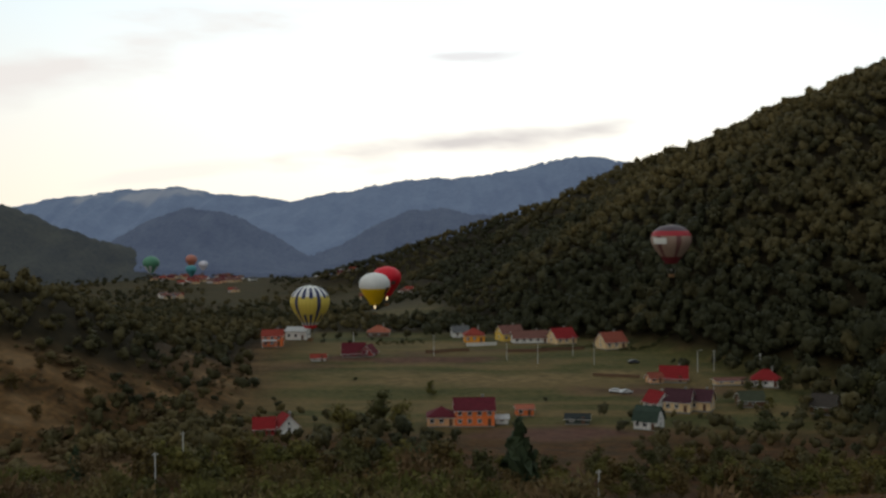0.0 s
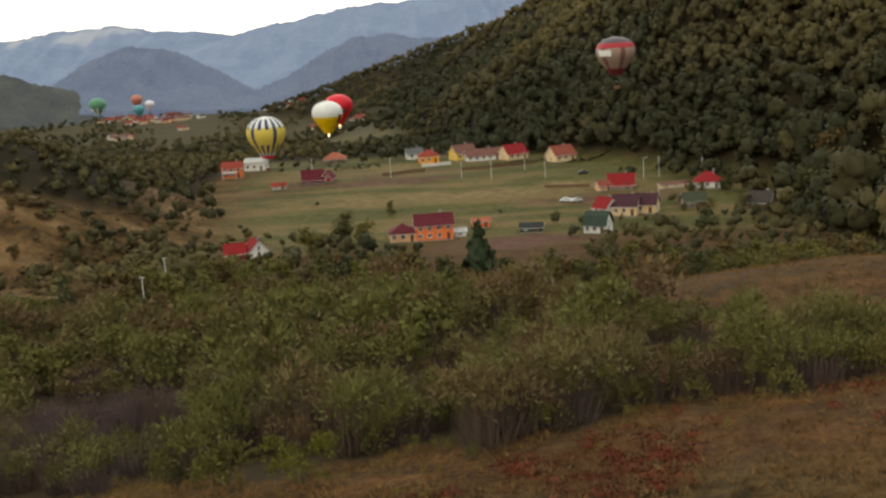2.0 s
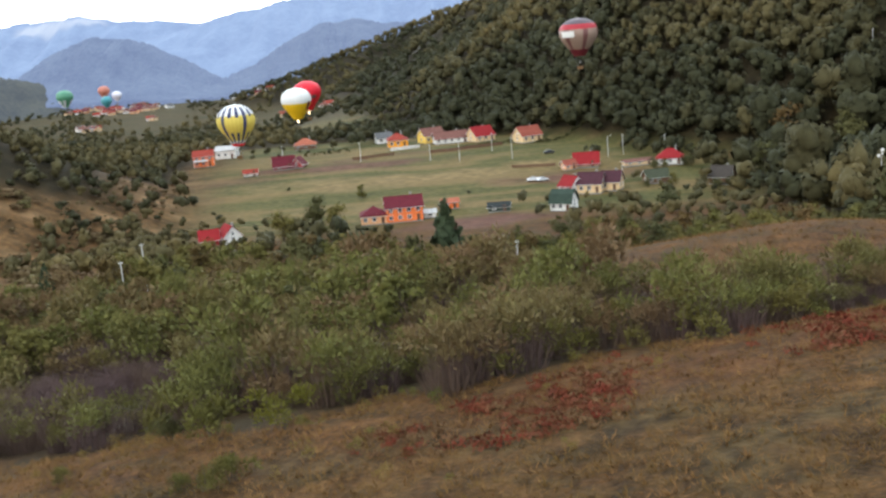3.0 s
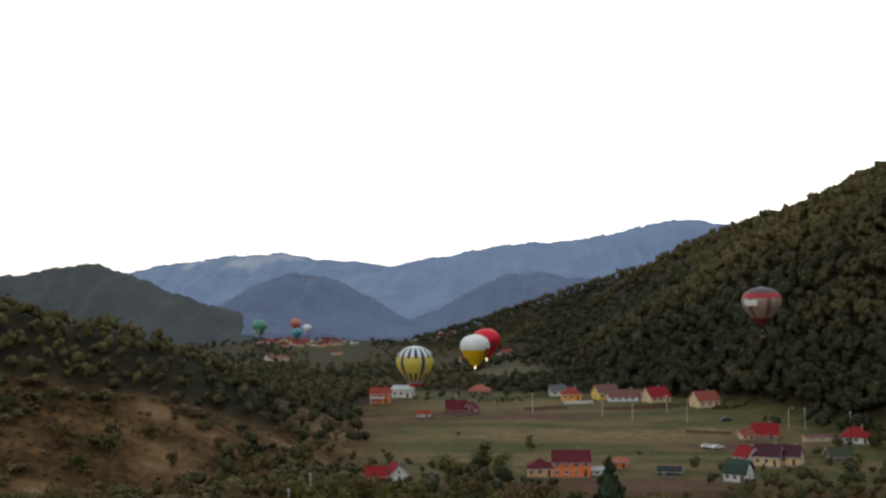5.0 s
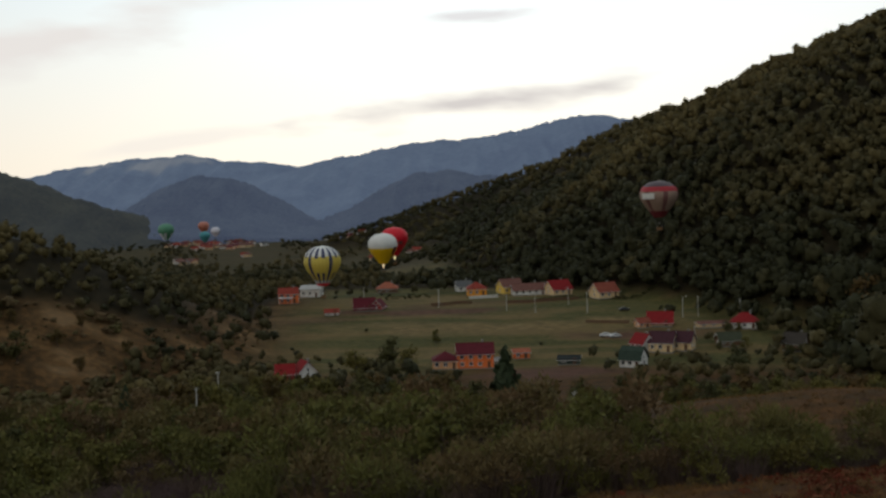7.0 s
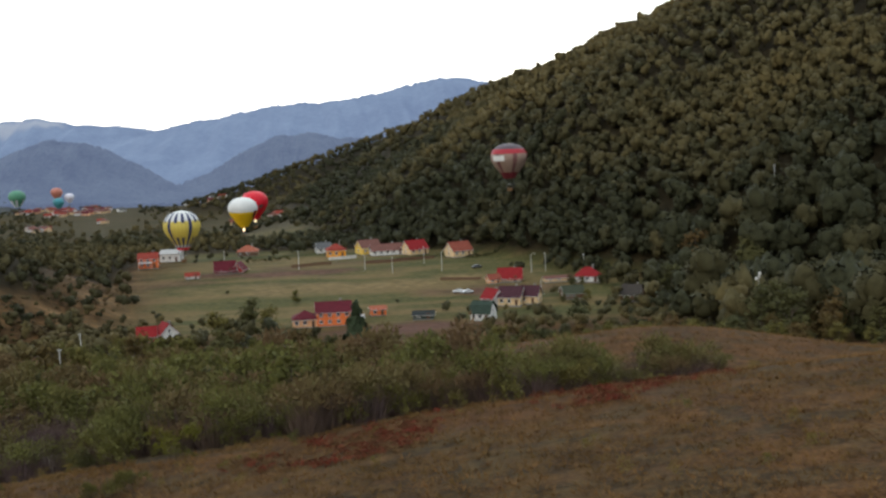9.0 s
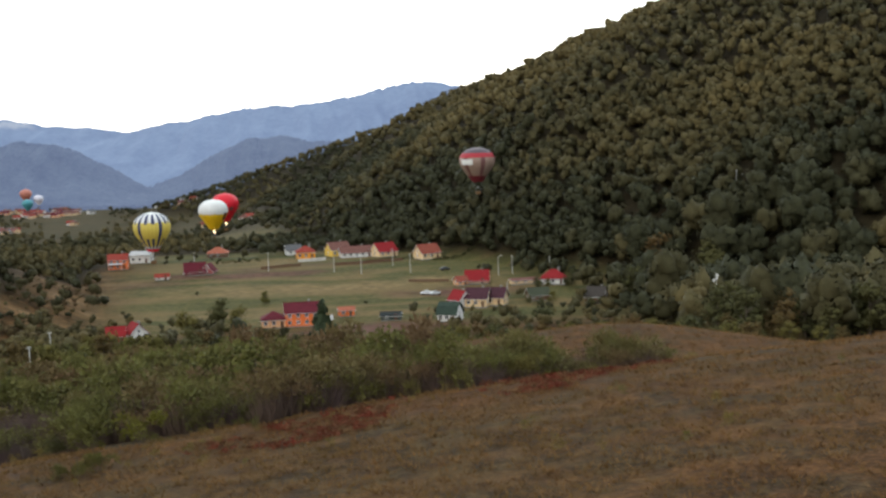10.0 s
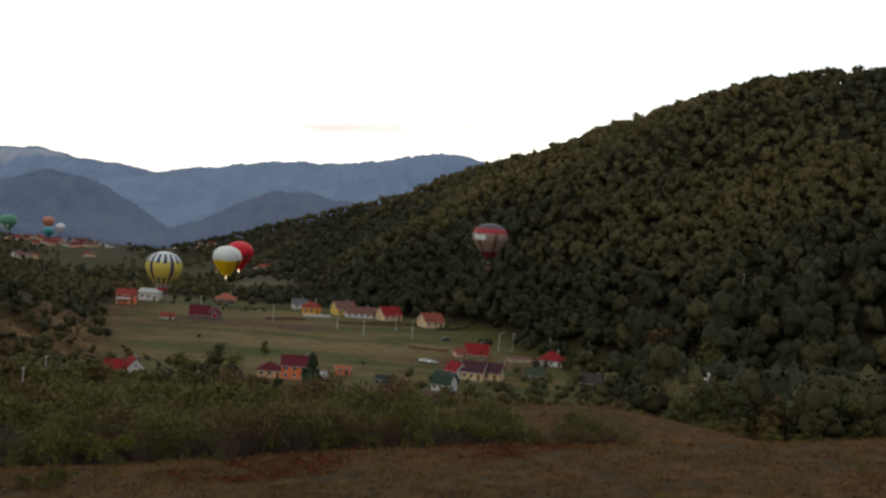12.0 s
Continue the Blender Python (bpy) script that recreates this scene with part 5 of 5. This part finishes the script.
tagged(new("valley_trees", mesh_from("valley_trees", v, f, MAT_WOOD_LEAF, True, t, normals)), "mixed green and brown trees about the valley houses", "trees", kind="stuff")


# ---------------------------------------------------------------- thicket, ferns and grass of the near hillside
MAT_THICKET = material("thicket_leaves", (0.132, 0.126, 0.032), (0.060, 0.059, 0.017), 0.3, 0.75, 0.05, detail_scale=3.0, tint=(0.122, 0.076, 0.036), spec=0.15)
MAT_SLOPE_BUSH = material("slope_bush_leaves", (0.108, 0.090, 0.034), (0.052, 0.045, 0.019), 0.3, 0.8, 0.05, detail_scale=3.0, tint=(0.118, 0.076, 0.040), spec=0.12)
MAT_TWIGS = material("purple_brown_twigs", (0.118, 0.076, 0.074), (0.056, 0.038, 0.038), 0.5, 0.85, 0.03, detail_scale=4.0, tint=(0.095, 0.064, 0.044), spec=0.1)
MAT_WEED = material("weeds", (0.115, 0.115, 0.022), (0.058, 0.064, 0.014), 0.6, 0.8, 0.0, detail_scale=3.0, tint=(0.150, 0.105, 0.030), spec=0.1)
MAT_FERN = material("red_fern", (0.170, 0.032, 0.018), (0.070, 0.019, 0.010), 0.7, 0.85, 0.03, detail_scale=4.0, tint=(0.12, 0.075, 0.035), spec=0.1)
MAT_TUFT = material("dry_grass_blades", (0.205, 0.108, 0.040), (0.076, 0.038, 0.014), 0.25, 0.9, 0.02, detail_scale=3.0, tint=(0.099, 0.057, 0.017), spec=0.1)


def blades(rng, n, height, reach, width, lean=0.35):
    """Thin upright blades or twigs: one triangle each."""
    a, r = rng.uniform(0, math.tau, n), np.sqrt(rng.uniform(0, 1, n)) * reach
    foot = np.column_stack([np.cos(a) * r, np.sin(a) * r, np.zeros(n)])
    tip = foot * (1 + lean * 2) + rng.normal(0, lean * height * 0.25, (n, 3)) * [1, 1, 0] + np.column_stack([np.zeros(n), np.zeros(n), height * rng.uniform(0.55, 1.1, n)])
    b = rng.uniform(0, math.tau, n)
    side = np.column_stack([np.cos(b), np.sin(b), np.zeros(n)]) * width
    v = np.stack([foot - side, foot + side, tip], 1).reshape(-1, 3)
    return v, np.arange(3 * n).reshape(-1, 3)


def shrub_stems(seed, n=46):
    """The bare lower twigs of a willow bush."""
    return blades(np.random.default_rng(seed), n, 2.2, 1.05, 0.022, 0.35)


def low_bush(seed):
    return dome(seed, 2.6, 3.2, 5, 60, 0.24)


def twiggy_shrub(seed):
    rng = np.random.default_rng(seed)
    return join([blades(rng, 230, 2.4, 1.2, 0.022, 0.3), blades(rng, 90, 1.6, 1.4, 0.028, 0.4), leafy_shrub(seed + 7, 130, 0.05, 0.16)])


def fern_clump(seed):
    rng = np.random.default_rng(seed)
    d = rng.normal(0, 1, (40, 3)) * [1, 1, 0.4]
    return join([cards(rng, d * [0.42, 0.42, 0.2] + [0, 0, 0.32], d * [1, 1, 0.2] + [0, 0, 0.7], 0.10)])


def field_noise(p, scale, seed):
    return np.array([noise.noise((x * scale, y * scale, seed)) for x, y in p])


def spots_for(p, lo, hi, rng):
    return np.column_stack([p, ground(p[:, 0], p[:, 1]) - 0.08, rng.uniform(lo, hi, len(p))])


def stuff_of(name, label, category, protos, spots, mat, seed, tint):
    rng = np.random.default_rng(seed)
    v, f, t, normals = scatter(protos, spots, rng, tint)
    tagged(new(name, mesh_from(name, v, f, mat, False, t)), label, category, kind="stuff")


def build_thicket():
    rng = np.random.default_rng(51)
    p = jittered(-110, 62, 62, 215, 3.2, rng)
    x, y = p[:, 0], p[:, 1]
    seen = np.abs(np.degrees(np.arctan2(x - 5, y + 45))) < 40
    p = p[(thicket_zone(x, y) > rng.uniform(0.2, 0.8, len(p))) & seen]
    density = field_noise(p, 0.075, 1.5) + 0.5 * field_noise(p, 0.19, 3.5) + 0.25 * smooth(0, 14, p[:, 0])
    keep = density > np.where(p[:, 1] < 100, -0.24, -0.14)
    p, density = p[keep], density[keep]
    kind = field_noise(p, 0.06, 9.0) + 0.18 * rng.normal(0, 1, len(p)) - 0.16 * smooth(96, 125, p[:, 1]) + 0.17 * smooth(0, -20, p[:, 0]) * (1 - smooth(92, 105, p[:, 1]))
    drift = np.maximum.reduce([blot(p[:, 0], p[:, 1], *q) for q in ((-33, 108, 17, 12, 10), (-39, 139, 9, 7), (-19, 119, 8, 9, 30), (-10, 180, 15, 6, 10), (-29, 187, 10, 6), (-26, 92, 9, 6), (2, 92, 6, 4))])
    bare = drift + 0.35 * kind > 0.5
    size = np.clip(rng.uniform(0.7, 1.25, len(p)) * (1.50 + 1.25 * density + 0.30 * smooth(105, 150, p[:, 1]) - 0.30 * smooth(16, 28, p[:, 0])), 0.55, 2.7)
    tall = np.array([min(3.0 * s, clear_height(a, b) if b > 120 else 9) / 3.0 for (a, b), s in zip(p, size)])
    for name, label, mask, protos, mat, seed in (
        ("green_thicket", "dense green willow thicket across the slope", ~bare, [leafy_shrub(70 + i) for i in range(6)], MAT_THICKET, 52),
        ("twig_thicket", "bare purple-brown twig thicket", bare, [twiggy_shrub(80 + i) for i in range(4)], MAT_TWIGS, 53),
    ):
        q = p[mask]
        s = spots_for(q, 0.8, 1.2, rng)
        s[:, 3] *= tall[mask] if name == "green_thicket" else np.minimum(tall[mask], 1.15)
        s = s[s[:, 3] > 0.25]
        if name == "green_thicket":
            stuff_of("thicket_stems", "brown leafless stems under the willow thicket", "thicket", [shrub_stems(86 + i) for i in range(4)], s, MAT_TWIGS, 64, lambda m: np.random.default_rng(8).uniform(0, 1, len(m)))
            fine = s[:, 1] < 104
            stuff_of("bare_stems", "close grey-purple stems at the thicket's foot", "thicket", [shrub_stems(186 + i, 110) for i in range(4)], s[fine], MAT_TWIGS, 164, lambda m: np.random.default_rng(18).uniform(0, 1, len(m)))
            stuff_of("willow_scrub", "fine-leaved green willow scrub at the thicket's edge", "thicket", [leafy_shrub(140 + i, 660, 0.047, 0.23, 1.25) for i in range(6)], s[fine], mat, 67, lambda m: np.clip(0.26 + 1.0 * field_noise(m[:, :2], 0.11, 4.0) + np.random.default_rng(3).normal(0, 0.38, len(m)), 0, 1))
            s = s[~fine]
        stuff_of(name, label, "thicket", protos, s, mat, seed, lambda m: np.clip(0.28 + 1.0 * field_noise(m[:, :2], 0.11, 4.0) + np.random.default_rng(3).normal(0, 0.40, len(m)), 0, 1))


def build_ferns():
    rng = np.random.default_rng(54)
    p = jittered(-10, 75, 56, 92, 0.62, rng)
    band = np.interp(p[:, 0], [-10, 5, 12, 20, 28, 40, 75], [66, 63, 62, 66, 66, 73, 80])
    patch = field_noise(p, 0.11, 7.0) + 0.6 * field_noise(p, 0.3, 1.0)
    chance = np.exp(-(((p[:, 1] - band) / 6.5) ** 2)) * smooth(-8, 6, p[:, 0]) * (1 - 0.75 * smooth(40, 52, p[:, 0])) * (patch > 0.0)
    p = p[(chance * (0.42 + patch) > rng.uniform(0.2, 0.9, len(p))) & (thicket_zone(p[:, 0], p[:, 1]) < 0.5)]
    stuff_of("ferns", "rust-red dying ferns along the grassy edge", "fern", [fern_clump(90 + i) for i in range(4)], spots_for(p, 0.5, 1.1, rng), MAT_FERN, 55, lambda m: np.clip(np.random.default_rng(4).uniform(-0.4, 0.9, len(m)), 0, 1))


def build_grass():
    rng = np.random.default_rng(56)
    protos = [blades(np.random.default_rng(95 + i), 11, 0.40, 0.34, 0.04, 0.9) for i in range(5)]
    a = jittered(-45, 80, 22, 96, 0.66, rng)
    b = jittered(-5, 100, 96, 150, 1.05, rng)
    p = np.concatenate([a, b])
    p = p[(thicket_zone(p[:, 0], p[:, 1]) < 0.6) & (np.abs(np.degrees(np.arctan2(p[:, 0] - 8, p[:, 1] + 35))) < 34)]
    p = p[field_noise(p, 0.35, 2.0) > -0.22]
    stuff_of("grass", "dry tawny grass tufts on the hillside", "grass", protos, spots_for(p, 0.5, 1.25, rng), MAT_TUFT, 57, lambda m: np.clip(0.5 + 0.9 * field_noise(m[:, :2], 0.09, 3.0) + np.random.default_rng(6).normal(0, 0.42, len(m)), 0, 1))


def build_weeds():
    """Green and yellow weeds in the dry grass, thickest along the thicket's edge."""
    rng = np.random.default_rng(68)
    p = jittered(-40, 62, 40, 100, 1.25, rng)
    zone = thicket_zone(p[:, 0], p[:, 1])
    edge = thicket_zone(p[:, 0], p[:, 1] + 5.0)
    p = p[(zone < 0.5) & (rng.uniform(0, 1, len(p)) < 0.02 + 0.30 * edge * (field_noise(p, 0.22, 5.0) > -0.05))]
    stuff_of("weeds", "green and yellow weeds in the dry grass", "weeds", [leafy_shrub(150 + i, 130, 0.09, 0.30) for i in range(4)], spots_for(p, 0.12, 0.5, rng), MAT_WEED, 69, lambda m: np.clip(np.random.default_rng(9).uniform(-0.2, 1.1, len(m)), 0, 1))


def build_slope_bushes():
    """Low bushes scattered over the brown slope beyond the gully."""
    rng = np.random.default_rng(59)
    p = jittered(-215, -84, 205, 345, 3.6, rng)
    n = field_noise(p, 0.05, 6.0) + 0.4 * field_noise(p, 0.13, 2.5)
    p = p[(n + 0.12 * rng.normal(0, 1, len(p)) > 0.17) & (forest_cover(p[:, 0], p[:, 1]) < 0.3)]
    stuff_of("slope_bushes", "olive and brown bushes on the bare slope", "bushes", [low_bush(76 + i) for i in range(5)], spots_for(p, 0.6, 2.1, rng), MAT_SLOPE_BUSH, 60, lambda m: np.clip(0.3 + field_noise(m[:, :2], 0.06, 4.0) + np.random.default_rng(3).normal(0, 0.25, len(m)), 0, 1))


def build_slope_scrub():
    """Heathy knee-high scrub over the brown slope and its foot."""
    rng = np.random.default_rng(65)
    p = jittered(-215, -58, 200, 432, 3.1, rng)
    n = field_noise(p, 0.09, 4.4)
    foot = p[:, 0] < np.interp(p[:, 1], [200, 330, 432], [-70, -78, -92])
    p = p[(n + 0.25 * rng.normal(0, 1, len(p)) > -0.02) & foot & (forest_cover(p[:, 0], p[:, 1]) < 0.5)]
    p = p[in_sight(p[:, 0], p[:, 1], 2.0)]
    stuff_of("slope_scrub", "brown heathy scrub on the bare slope", "scrub", [dome(110 + i, 1.5, 2.1, 3, 18, 0.26) for i in range(4)], spots_for(p, 0.45, 1.3, rng), MAT_SLOPE_BUSH, 66, lambda m: np.clip(0.6 + field_noise(m[:, :2], 0.06, 4.0) + np.random.default_rng(3).normal(0, 0.3, len(m)), 0, 1))


build_thicket()
build_weeds()
build_slope_bushes()
build_slope_scrub()
build_ferns()
build_grass()


# ---------------------------------------------------------------- poles, fences and small things
MAT_CONCRETE = material("pole_concrete", (0.50, 0.49, 0.46), (0.36, 0.35, 0.33), 1.5, 0.9, 0.01)


def power_pole(x, y, height, lamp=False, arm_turn=20.0):
    root = new("power_pole")
    root.matrix_basis = pose(x, y, float(ground(x, y)), 0, 0, arm_turn)
    part("shaft", Soup().tube((0, 0, -0.5), (0, 0, height), 0.15, 0.10, 8).mesh("shaft", MAT_CONCRETE), root)
    if lamp:
        part("arm", Soup().tube((0, 0, height - 0.3), (1.3, 0, height + 0.25), 0.05, 0.04, 6).mesh("arm", MAT_CONCRETE), root)
        part("lamp_head", Soup().box(1.2, 1.85, -0.14, 0.14, height + 0.2, height + 0.36).mesh("lamp_head", MAT_TRIM), root, "pale lamp head")
    else:
        part("crossarm", Soup().box(-0.45, 0.45, -0.05, 0.05, height - 0.46, height - 0.36).mesh("crossarm", MAT_CONCRETE), root)
        for u in (-0.4, 0.0, 0.4):
            part("insulator", Soup().tube((u, 0, height - 0.36), (u, 0, height - 0.14), 0.06, 0.04, 6).mesh("insulator", MAT_TRIM), root)
    return tagged(root, "slim pale concrete street-lamp pole" if lamp else "slim pale concrete power pole", "pole", "roadside poles")


for px, py, ph, lamp in ((-22.4, 435.1, 8.0, False), (5.8, 426.5, 6.6, False), (17.2, 419.8, 8.6, False), (31.1, 435.1, 7.4, False), (37.7, 417.4, 8.2, False), (73.3, 406.1, 7.6, True), (79.4, 408.0, 7.6, False), (93.2, 398.0, 8.5, False), (-54.4, 440.1, 8.2, False), (-56.6, 224.0, 10.4, False), (-56.1, 206.0, 8.2, False), (20.5, 196.0, 5.5, False), (70.5, 362.0, 7.0, False), (150.0, 392.0, 9.0, False), (172.0, 400.0, 9.0, False)):
    power_pole(px, py, ph, lamp)


def board_fence(x0, y0, x1, y1, height, mat, label, gap=2.2):
    root = new("fence")
    n = max(2, round(math.hypot(x1 - x0, y1 - y0) / gap))
    for i in range(n + 1):
        x, y = x0 + (x1 - x0) * i / n, y0 + (y1 - y0) * i / n
        part("post", Soup().box(x - 0.06, x + 0.06, y - 0.06, y + 0.06, float(ground(x, y)) - 0.3, float(ground(x, y)) + height + 0.1).mesh("post", mat), root)
        if i < n:
            u, v = x0 + (x1 - x0) * (i + 1) / n, y0 + (y1 - y0) * (i + 1) / n
            za, zb = float(ground(x, y)), float(ground(u, v))
            for k in range(3):
                lo, hi = height * (0.08 + 0.31 * k), height * (0.34 + 0.31 * k)
                s = Soup().add([(x, y - 0.03, za + lo), (u, v - 0.03, zb + lo), (u, v - 0.03, zb + hi), (x, y - 0.03, za + hi), (x, y + 0.0, za + lo), (u, v + 0.0, zb + lo), (u, v + 0.0, zb + hi), (x, y + 0.0, za + hi)], [(0, 1, 2, 3), (7, 6, 5, 4), (0, 4, 5, 1), (3, 2, 6, 7)])
                part("board", s.mesh("board", mat), root)
    return tagged(root, label, "fence", "fences")


board_fence(-10.5, 455.5, 1.6, 459.5, 1.5, MAT_TRIM, "pale board fence before the yellow house", 3.0)
board_fence(-26, 440.0, -9, 444.0, 1.3, MAT_WOODEN, "dark timber fence along the meadow", 3.0)
board_fence(6.0, 440.5, 36.0, 447.5, 1.3, MAT_WOODEN, "dark timber fence along the meadow", 3.0)
board_fence(36, 401.0, 52, 398.0, 1.1, MAT_WOODEN, "low dark timber garden fence", 3.0)


def hedge(x0, y0, x1, y1, height, seed):
    rng = np.random.default_rng(seed)
    n = int(math.hypot(x1 - x0, y1 - y0) / 1.1)
    pieces = []
    for i in range(n):
        x, y = x0 + (x1 - x0) * i / n, y0 + (y1 - y0) * i / n
        v, f = crown(rng, height * rng.uniform(0.8, 1.15), 1.7, 2, 40, 0.22, 0.0, ICO1)
        pieces.append((v + [x, y, float(ground(x, y))], f))
    v, f = join(pieces)
    tagged(new("hedge", mesh_from("hedge", v, f, LEAF["dark"])), "dark clipped hedge along the houses", "hedge", "hedges")


hedge(20, 446.5, 42, 452.5, 1.7, 61)
hedge(50, 444, 76, 452, 1.9, 62)
hedge(-48, 462, -28, 466, 2.0, 63)


def parked_car(x, y, turn, colour, label):
    root = new("car")
    root.matrix_basis = pose(x, y, float(ground(x, y)), 0, 0, turn)
    mat = material("car_paint", colour, None, 2.0, 0.3, spec=0.6)
    side = [(-2.1, 0.35), (-2.1, 0.8), (-1.45, 0.92), (-0.85, 1.42), (0.75, 1.45), (1.35, 0.95), (2.05, 0.85), (2.1, 0.35)]
    v = [(px, s * (0.85 if pz < 1.2 else 0.7), pz) for s in (-1, 1) for px, pz in side]
    k = len(side)
    faces = [tuple(range(k))[::-1], tuple(range(k, 2 * k))] + [(i, (i + 1) % k, k + (i + 1) % k, k + i) for i in range(k)]
    part("body", Soup().add(v, faces).mesh("body", mat), root)
    for s in (-1, 1):
        part("side_window", Soup().add([(-1.2, s * 0.83, 0.98), (1.1, s * 0.83, 0.98), (0.7, s * 0.735, 1.38), (-0.8, s * 0.735, 1.38)], [(0, 1, 2, 3)]).mesh("side_window", MAT_PANE), root)
        for px in (-1.3, 1.3):
            part("wheel", Soup().tube((px, s * 0.7, 0.32), (px, s * 0.88, 0.32), 0.32, 0.32, 12).mesh("wheel", MAT_PANE), root, "black tyre")
    return tagged(root, label, "car", "parked vehicles")


parked_car(52.5, 420.8, 8, (0.03, 0.032, 0.036), "dark car parked at the meadow track")
parked_car(41.5, 378.5, -5, (0.70, 0.70, 0.70), "white car parked beside the garden")
parked_car(44.8, 377.2, 20, (0.55, 0.55, 0.55), "pale car parked beside the garden")


def dish_mast(x, y, height):
    """A thin mast with pale dishes that rises from the wood."""
    root = new("mast")
    root.matrix_basis = pose(x, y, float(ground(x, y)), 0, 0, 0)
    part("shaft", Soup().tube((0, 0, -0.5), (0, 0, height), 0.12, 0.08, 8).mesh("shaft", MAT_CONCRETE), root)
    for dx, dz, r in ((0.1, -0.3, 0.42), (-0.75, -1.55, 0.4), (0.05, -1.1, 0.28)):
        part("dish", Soup().tube((dx, -0.3, height + dz), (dx, -0.12, height + dz), r, r * 0.55, 14).mesh("dish", MAT_FRAME), root, "white round dish")
    return tagged(root, "thin mast with white dishes among trees", "mast")


dish_mast(108.9, 243.4, 17.2)
